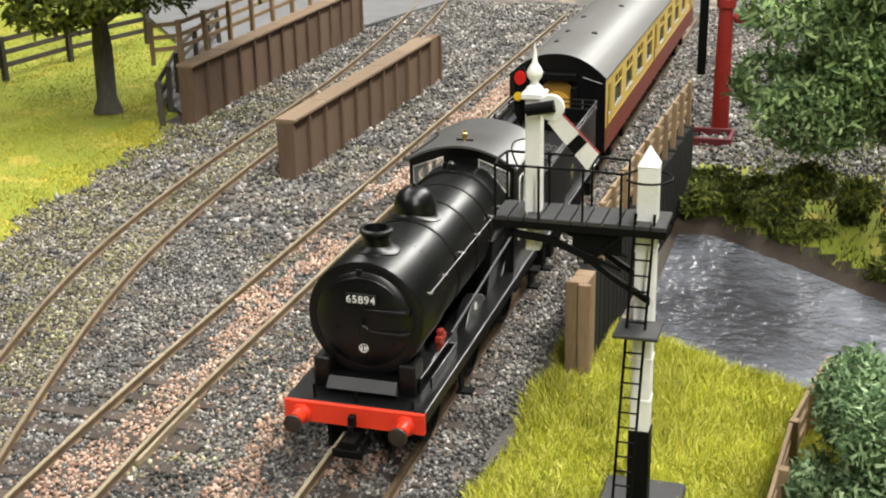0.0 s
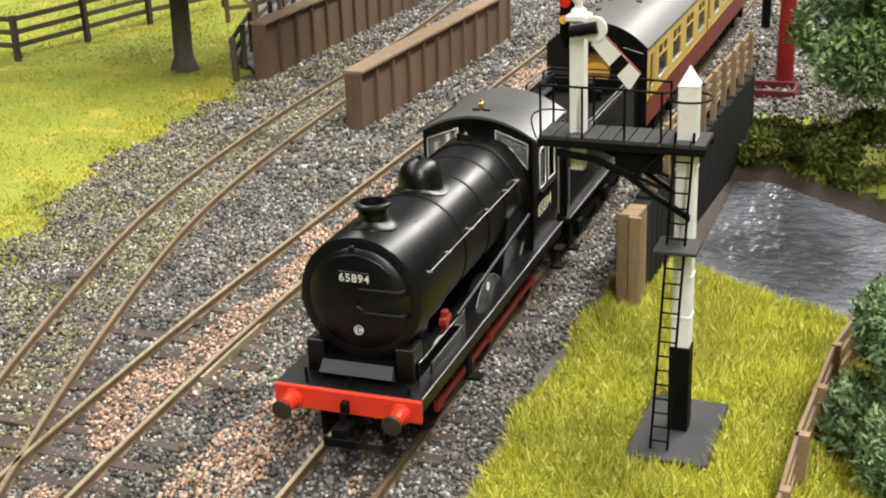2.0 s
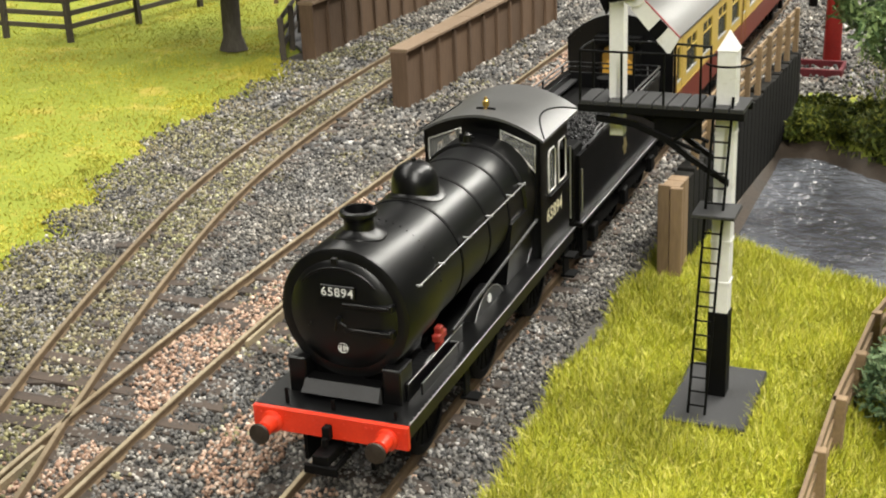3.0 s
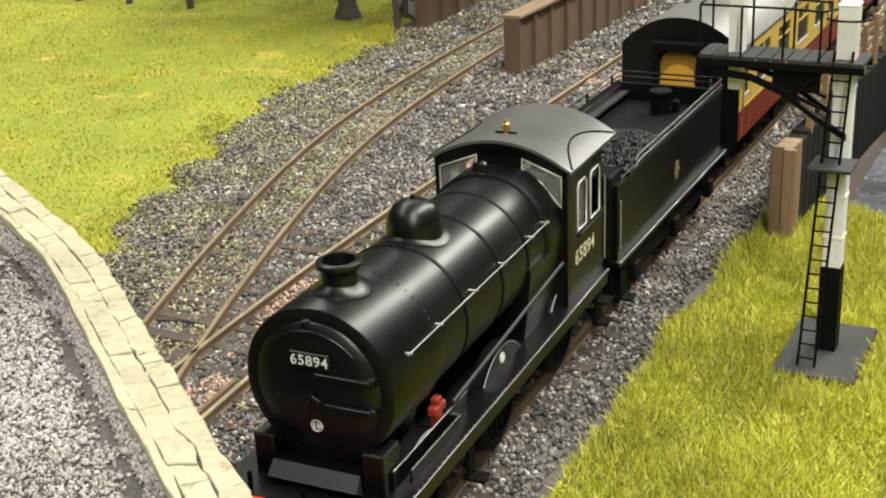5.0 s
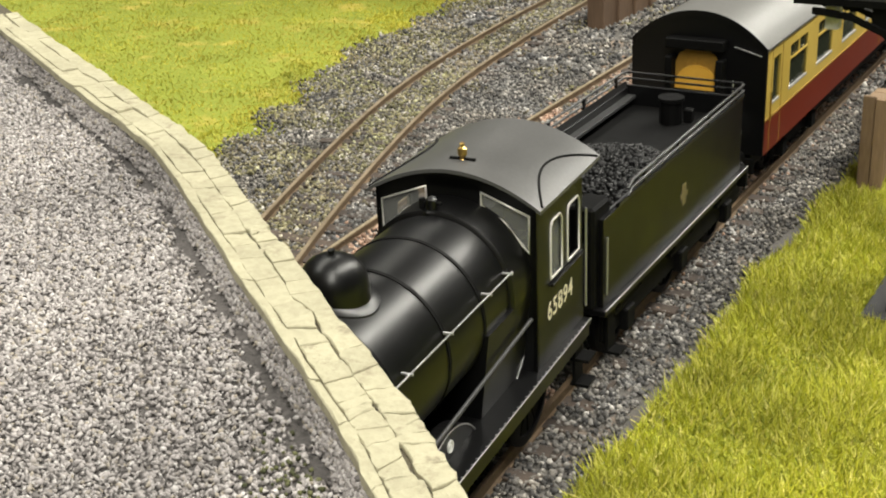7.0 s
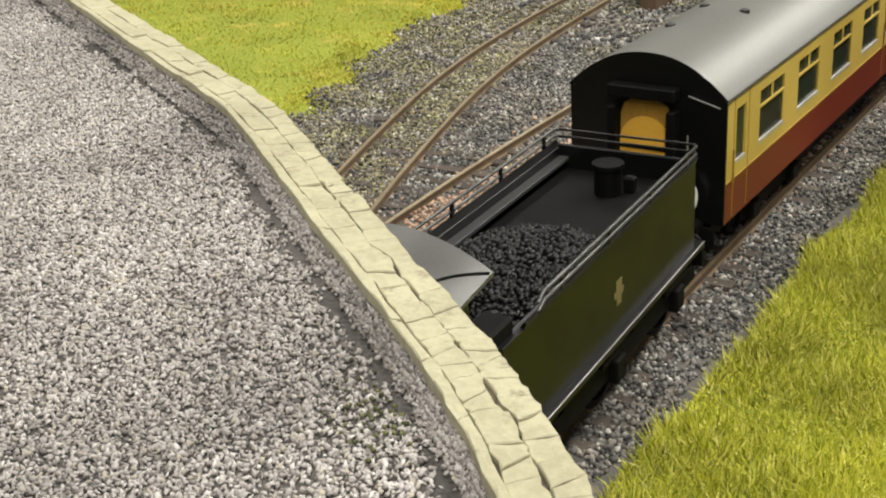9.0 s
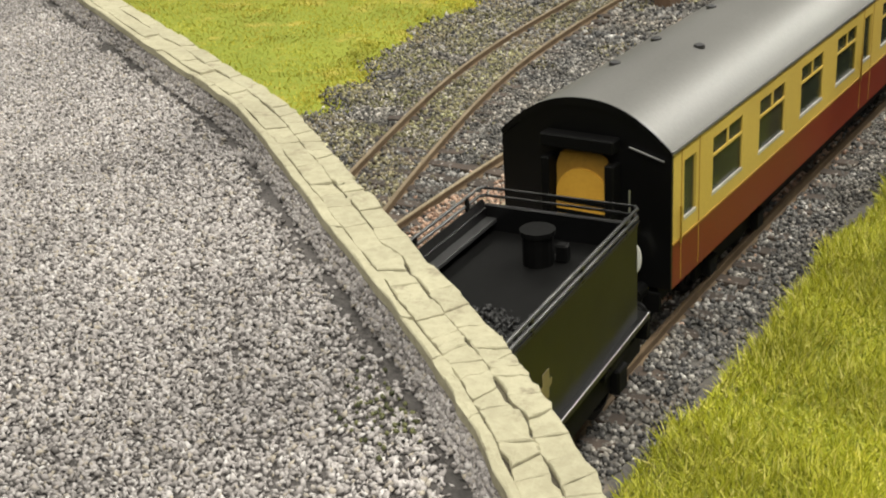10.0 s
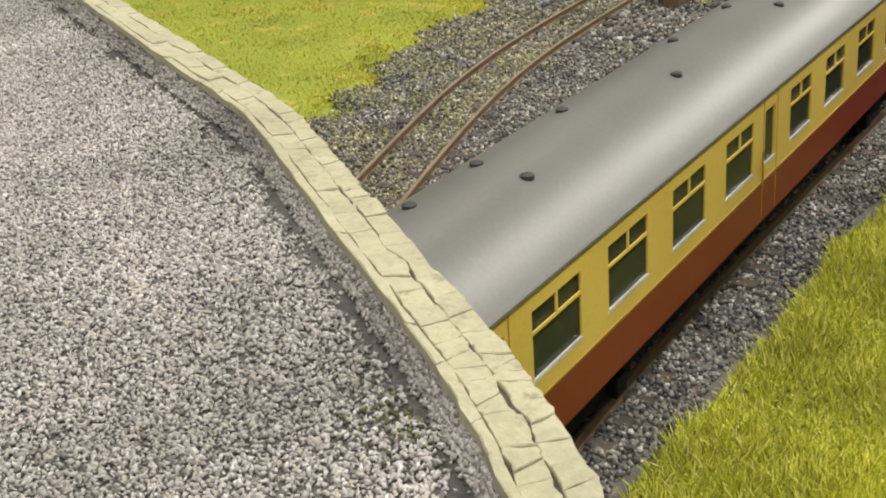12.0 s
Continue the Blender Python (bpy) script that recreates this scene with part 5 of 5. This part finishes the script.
def tender_car():
    t = thing("locomotive_tender", "satin black tender with coal and open coal rails", "tender")
    part("footplate", boxes((-14.9, 14.9, 0, 83, 13.8, 14.9), bevel=0.1), BLACK, t)
    wire("footplate_edge", [(14.85, 0.2, 14.9), (14.85, 82.8, 14.9)], 0.16, WIRE, t, "thin bright line along the footplate edge")
    for s in (-1, 1):
        part("tank_side", boxes((s * 13.3 - 0.5, s * 13.3 + 0.5, 1.5, 80, 14.8, 31.6), bevel=0.1), BLACK, t)
        part("side_flare", upright([(s * 13.0, 31.4), (s * 13.8, 31.4), (s * 14.2, 32.5), (s * 13.8, 32.6)], 8, 80), BLACK, t)
        for z in (33.4, 34.8):
            wire("coal_rail", [(s * 14.1, 12, z - 1.0), (s * 14.1, 14, z), (s * 14.1, 79, z), (s * 13.4, 80, z)], 0.3, LIT_RAIL, t, "coal rail coloured pale for its top-lit edge")
        for y in (20, 38, 56, 74):
            part("rail_bracket", boxes((s * 13.9 - 0.25, s * 13.9 + 0.25, y, y + 0.8, 32, 35)), BLACK, t)
        part("handrail", rods(((s * 14.1, 2.6, 17), (s * 14.1, 2.6, 28), 0.22), n=6), WIRE, t)
        part("axle_frame", boxes((s * 12.4 - 0.4, s * 12.4 + 0.4, 4, 84, 6.5, 13.6), bevel=0.1), MATT_BLACK, t)
        for y in (14, 43, 72):
            part("axlebox", boxes((s * 13.3 - 1.0, s * 13.3 + 1.0, y - 2, y + 2, 5.5, 10), bevel=0.3), MATT_BLACK, t)
            part("leaf_spring", boxes((s * 13.2 - 0.6, s * 13.2 + 0.6, y - 7, y + 7, 10.6, 11.6), (s * 13.2 - 0.6, s * 13.2 + 0.6, y - 4.5, y + 4.5, 11.6, 12.6), bevel=0.1), MATT_BLACK, t)
        part("step", boxes((s * 14.4 - 1.6, s * 14.4 + 1.6, 4, 7.6, 4.5, 5.1), (s * 13.4 - 0.3, s * 13.4 + 0.3, 4, 7.6, 4.5, 13.6), bevel=0.06), MATT_BLACK, t)
        part("tool_locker", boxes((s * 10.4 - 2.4, s * 10.4 + 2.4, -0.5, 7, 14.8, 34.0 if s > 0 else 31), bevel=0.5), MATT_BLACK, t)
    part("tank_rear", boxes((-13.3, 13.3, 79.2, 80.2, 14.8, 32), bevel=0.1), BLACK, t)
    for z in (33.4, 34.8):
        wire("coal_rail", [(-13.6, 80, z), (13.6, 80, z)], 0.26, BLACK, t)
    part("tank_top", boxes((-12.8, 12.8, 42, 79.2, 26.5, 27.5), bevel=0.1), MATT_BLACK, t)
    part("coal_space", boxes((-12.8, 12.8, 7, 42, 21, 22), (-12.8, 12.8, 7, 7.8, 14.8, 29)), MATT_BLACK, t)
    part("inner_coping", boxes((-12.8, -10.8, 8, 79, 29.2, 30), (10.8, 12.8, 8, 79, 29.2, 30), bevel=0.1), GREY_BLACK, t)
    part("water_filler", lathe([(2.5, 27.4), (2.5, 32.4), (2.9, 32.6), (2.9, 33.4), (0.02, 33.6)], 14, at=(1.0, 69.5, 0)), MATT_BLACK, t)
    part("filler_lever", boxes((3.4, 5.4, 70.5, 72.5, 27.4, 30.5), bevel=0.3), MATT_BLACK, t)
    n = 4200
    p = np.stack([RNG.uniform(-11.8, 11.8, n), RNG.uniform(9, 60, n), np.zeros(n)], 1)
    p[:, 2] = 22 + 8.5 * np.clip(1.05 - ((p[:, 1] - 30) / 32) ** 2 - 0.35 * (p[:, 0] / 13) ** 2, 0, 1) + RNG.uniform(-0.6, 0.6, n)
    scatter("coal", ROCK, ROCK_FACES, p, spins(n), RNG.uniform(0.6, 1.6, (n, 1)) * RNG.uniform(0.7, 1.3, (n, 3)), COAL, t, "heap of black coal", "", "")
    em = part("emblem", boxes((13.82, 13.9, 40.6, 44.6, 21.3, 22.4), (13.82, 13.9, 41.6, 43.6, 19.8, 21.3), (13.82, 13.9, 41.4, 43.8, 22.4, 24.2)), GOLD, t, "small gold emblem")
    wheels = [wheel(t, s * 9.3, y, 7.4, 12, MATT_BLACK, s) for s in (-1, 1) for y in (14, 43, 72)]
    part("frames", boxes((-7, 7, 4, 84, 6, 13.6)), MATT_BLACK, t)
    part("drawbar", boxes((-1.5, 1.5, -4, 4, 9, 10.5)), MATT_BLACK, t)
    part("coupling", boxes((-2.6, 2.6, 82, 92, 7, 8.4), bevel=0.15), MATT_BLACK, t)
    part("rear_beam", boxes((-14.8, 14.8, 82, 83.4, 10, 14.8), bevel=0.12), MATT_BLACK, t)
    for x in (-11.2, 11.2):
        part("buffer", lathe([(1.8, 83), (1.5, 86.4), (1.9, 86.6), (1.9, 87.2), (0.02, 87.4)], 16, "Y", (x, 0, 12.4)), MATT_BLACK, t)
    return t, wheels


WINDOWS = [(5.5, 11, 1), (18.4, 34, 0), (42.6, 58, 0), (67.6, 83, 0), (92.3, 107.5, 0), (113.6, 119.8, 1), (128.6, 143, 0), (152.4, 167.2, 0), (177.5, 192, 0), (202, 217, 0), (225, 231, 1), (238, 244, 1)]


def carriage():
    c = thing("railway_carriage", "crimson and yellow-cream railway carriage with grey roof", "carriage")
    L, W, z0, zw, z1 = 250.0, 16.7, 12.6, 20.6, 37.8
    part("underframe", boxes((-13, 13, 3, L - 3, 7.5, z0), (-11, 11, 60, 190, 3.5, 7.5)), MATT_BLACK, c)
    part("floor", boxes((-W + 0.6, W - 0.6, 1, L - 1, z0, z0 + 1)), MATT_BLACK, c)
    def rise(x):
        return z1 + 7.9 * (1 - abs(x / (W + 0.2)) ** 2.2)
    for s in (-1, 1):
        xa, xb = s * (W - 0.35) - 0.35, s * (W - 0.35) + 0.35
        part("lower_side", boxes((xa, xb, 0.6, L - 0.6, z0 - 0.6, zw)), CRIMSON, c, "dark crimson lower side")
        rows = [(xa, xb, 0.6, L - 0.6, zw, 23.4), (xa, xb, 0.6, L - 0.6, 34.6, z1)]
        y = 0.6
        for a, b, small in WINDOWS:
            rows.append((xa, xb, y, a, 23.4, 34.6))
            y = b
        rows.append((xa, xb, y, L - 0.6, 23.4, 34.6))
        up = part("upper_side", boxes(*rows), CREAM, c, "yellow-cream upper side")
        part("waist_line", boxes((s * W - 0.1, s * W + 0.15, 0.6, L - 0.6, zw - 0.25, zw + 0.15)), OCHRE, c)
        part("eaves_line", boxes((s * W - 0.1, s * W + 0.15, 0.6, L - 0.6, 37.2, 37.6)), OCHRE, c)
        for a, b, small in WINDOWS:
            w = part("window", boxes((s * (W - 0.55) - 0.08, s * (W - 0.55) + 0.08, a - 0.1, b + 0.1, 23.3, 34.7)), DARK_GLASS, c, "dark coach window")
            xo = s * (W - 0.15)
            part("window_sill", boxes((xo - 0.2, xo + 0.2, a, b, 23.4, 24.0)), SILVER, w)
            if not small:
                part("vent_bar", boxes((xo - 0.15, xo + 0.15, a, b, 30.9, 31.4), (xo - 0.15, xo + 0.15, (a + b) / 2 - 0.25, (a + b) / 2 + 0.25, 31.4, 34.6)), CREAM, w)
                part("window_stay", boxes((xo - 0.15, xo + 0.15, a, a + 0.35, 24, 34.6), (xo - 0.15, xo + 0.15, b - 0.35, b, 24, 34.6)), CREAM, w)
        for y0 in (4.2, 112.6, 237):
            part("door_line", boxes((s * W - 0.05, s * W + 0.08, y0, y0 + 0.25, z0, 37.1), (s * W - 0.05, s * W + 0.08, y0 + 8, y0 + 8.25, z0, 37.1)), OCHRE, c)
            part("grab_handle", rods(((s * (W + 0.4), y0 - 0.8, 20), (s * (W + 0.4), y0 - 0.8, 27), 0.2), n=6), BRASS, c)
    part("partition", boxes(*[(-14.5, 14.5, y, y + 0.6, z0 + 1, 37) for y in (14.5, 38, 62.5, 87.5, 110.5, 123.5, 147.5, 172, 197, 221, 234.5)]), SEAT, c)
    for y in (20, 44, 69, 94, 130, 154, 179, 204):
        part("seat", boxes((-13, 13, y, y + 4, z0 + 1, 17), (-13, 13, y - 1.2, y, z0 + 1, 23), bevel=0.5), SEAT, c)
    # ends
    for y0, y1, front in ((0, 0.8, 1), (L - 0.8, L, 0)):
        edge = [(x, rise(x) - 0.3) for x in np.linspace(-W, W, 21)]
        part("end_wall", upright([(-W, z0 - 0.6), (W, z0 - 0.6)] + edge[::-1], y0, y1), BLACK, c, "black carriage end")
    part("end_rim", upright([(x, rise(x) + 0.05) for x in np.linspace(-W - 0.2, W + 0.2, 21)] + [(x, rise(x) - 1.4) for x in np.linspace(W - 0.8, -W + 0.8, 21)], -0.35, 0), BLACK, c)
    g0 = part("gangway", boxes((-7.2, -5.4, -3.2, 0, 12, 35), (5.4, 7.2, -3.2, 0, 12, 35), (-7.2, 7.2, -3.2, 0, 37, 39.5), bevel=0.25), MATT_BLACK, c, "black gangway bellows")
    arch = [(5.4 * math.cos(a), 30.2 + 5.2 * math.sin(a)) for a in np.linspace(0, math.pi, 15)]
    part("gangway_hood", upright([(5.4, 13), (5.4, 33), (4.6, 35.2), (2.6, 36.5), (-2.6, 36.5), (-4.6, 35.2), (-5.4, 33), (-5.4, 13)], -0.3, 0.0), OCHRE, g0)
    part("gangway_door", upright([(-5.3, 13), (5.3, 13)] + [(x * 0.98, z - 2.6) for x, z in arch], -0.9, -0.3), ORANGE, g0, "orange gangway door")
    part("door_bars", boxes((-5.2, 5.2, -1.2, -0.9, 24.0, 24.7), (-5.2, 5.2, -1.2, -0.9, 26.2, 26.9), (-5.2, 5.2, -1.2, -0.9, 21.8, 22.5)), MATT_BLACK, g0)
    part("end_handrail", rods(((9, -0.5, 38), (15.5, -0.5, 36.2), 0.2), ((9, -0.5, 16), (9, -0.5, 30), 0.2), n=6), WIRE, c)
    part("end_disc", upright([(10.6 + 1.5 * math.cos(a), 18.0 + 3.0 * math.sin(a)) for a in np.linspace(0, 6.05, 20)], -2.6, -2.0), WHITE, c, "small white oval disc")
    part("disc_bracket", rods(((10.6, -2.1, 18.0), (10.6, 0, 18.0), 0.5), n=8), MATT_BLACK, c)
    part("buffer_beam", boxes((-15, 15, -0.8, 0, 7.5, 11.2), bevel=0.1), MATT_BLACK, c)
    for x in (-11.2, 11.2):
        part("buffer", lathe([(1.6, -0.4), (1.3, -3.6), (1.9, -3.8), (1.9, -4.4), (0.02, -4.6)], 16, "Y", (x, 0, 11.4)), MATT_BLACK, c)
    part("coupling", boxes((-2.6, 2.6, -6, 2, 6.4, 7.8), bevel=0.15), MATT_BLACK, c)
    # roof
    prof = [(x, rise(x)) for x in np.linspace(-W - 0.2, W + 0.2, 33)]
    rf = part("roof", upright([(x, z - 0.5) for x, z in prof] + [(x, z) for x, z in prof[::-1]], -0.1, L + 0.1), ROOF, c, "smooth pale grey roof", smooth=True)
    for x, ys in ((5.0, (40, 97.5, 155, 212)), (-5.0, (23, 42, 71, 120, 150, 178, 226))):
        for y in ys:
            if y < L - 5:
                part("roof_vent", lathe([(1.1, rise(x) - 0.3), (1.1, rise(x) + 0.5), (0.6, rise(x) + 0.7), (0.02, rise(x) + 0.75)], 12, at=(x, y, 0)), GREY_BLACK, rf)
    for s in (-1, 1):
        part("gutter", boxes((s * (W + 0.15) - 0.2, s * (W + 0.15) + 0.2, 0, L, z1 - 0.3, z1 + 0.2)), ROOF, c)
    wheels = []
    for y in (38, 212):
        b = part("bogie", boxes((-13.4, -12.4, y - 19, y + 19, 5, 9), (12.4, 13.4, y - 19, y + 19, 5, 9), (-12, 12, y - 3, y + 3, 5, 8.5), bevel=0.2), MATT_BLACK, c)
        for s in (-1, 1):
            for d in (-13, 13):
                part("axlebox", boxes((s * 14 - 0.9, s * 14 + 0.9, y + d - 2, y + d + 2, 4.4, 8.4), bevel=0.3), MATT_BLACK, b)
                wheels.append(wheel(c, s * 9.3, y + d, 6.4, 8, MATT_BLACK, s))
    return c, wheels


ENGINE, ENGINE_WHEELS, RODS = engine()
TENDER, TENDER_WHEELS = tender_car()
COACH, COACH_WHEELS = carriage()


# ---- what moves ----
TRAVEL = ((0, 0.0), (0.5, 7.9), (1, 15.2), (1.5, 23.8), (2, 31.6), (2.5, 43.4), (3, 57.1), (5, 111.9), (5.5, 124.8), (6, 138.2), (6.5, 152.3), (7, 167.3), (9, 230.1), (9.5, 245.5), (10, 263.9), (10.5, 281.0), (11, 300.4), (11.5, 321.4), (12, 340.2))


def motions():
    times = [k * 0.25 for k in range(49)]
    gone = [float(np.interp(t, [a for a, _ in TRAVEL], [b for _, b in TRAVEL])) for t in times]

    def on_line(front, first, second, aside=0.0, nod=((0, 0), (12, 0)), hinge=0.0):
        rows = []
        for t, d in zip(times, gone):
            y1, y2 = 227 - d + first, 227 - d + second
            x1, x2 = track_x(y1) + aside, track_x(y2) + aside
            h = (x2 - x1) / (y2 - y1)
            y = 227 - d + front
            tip = float(np.interp(t, [a for a, _ in nod], [b for _, b in nod]))
            m = pose((x1 + h * (y - y1)) * MM, y * MM, 2.75 * MM, 0, 0, -math.degrees(math.atan(h)))
            rows.append((t, m @ Matrix.Translation((0, hinge * MM, 0)) @ pose(0, 0, 0, tip) @ Matrix.Translation((0, -hinge * MM, 0))))
        return rows

    walk(ENGINE, on_line(0, 13, 80, 0.7, ((0, -0.3), (3, -0.3), (5, -0.8), (6, -0.8), (7.5, -0.3), (12, -0.3)), 86))
    walk(TENDER, on_line(108, 122, 180, 1.0))
    walk(COACH, on_line(206.5, 244, 418, -2.2))
    for group, r in ((ENGINE_WHEELS, 9.2), (TENDER_WHEELS, 7.4), (COACH_WHEELS, 6.4)):
        for w in group:
            at = w.location.copy()
            walk(w, [(t, Matrix.Translation(at) @ Matrix.Rotation(d / r, 4, "X")) for t, d in zip(times, gone)])
    for k, o in enumerate(RODS):
        walk(o, [(t, pose(0, (52.75 + 4.0 * math.cos(d / 9.2 + k * 1.57)) * MM, (9.2 + 4.0 * math.sin(d / 9.2 + k * 1.57)) * MM)) for t, d in zip(times, gone)])


motions()
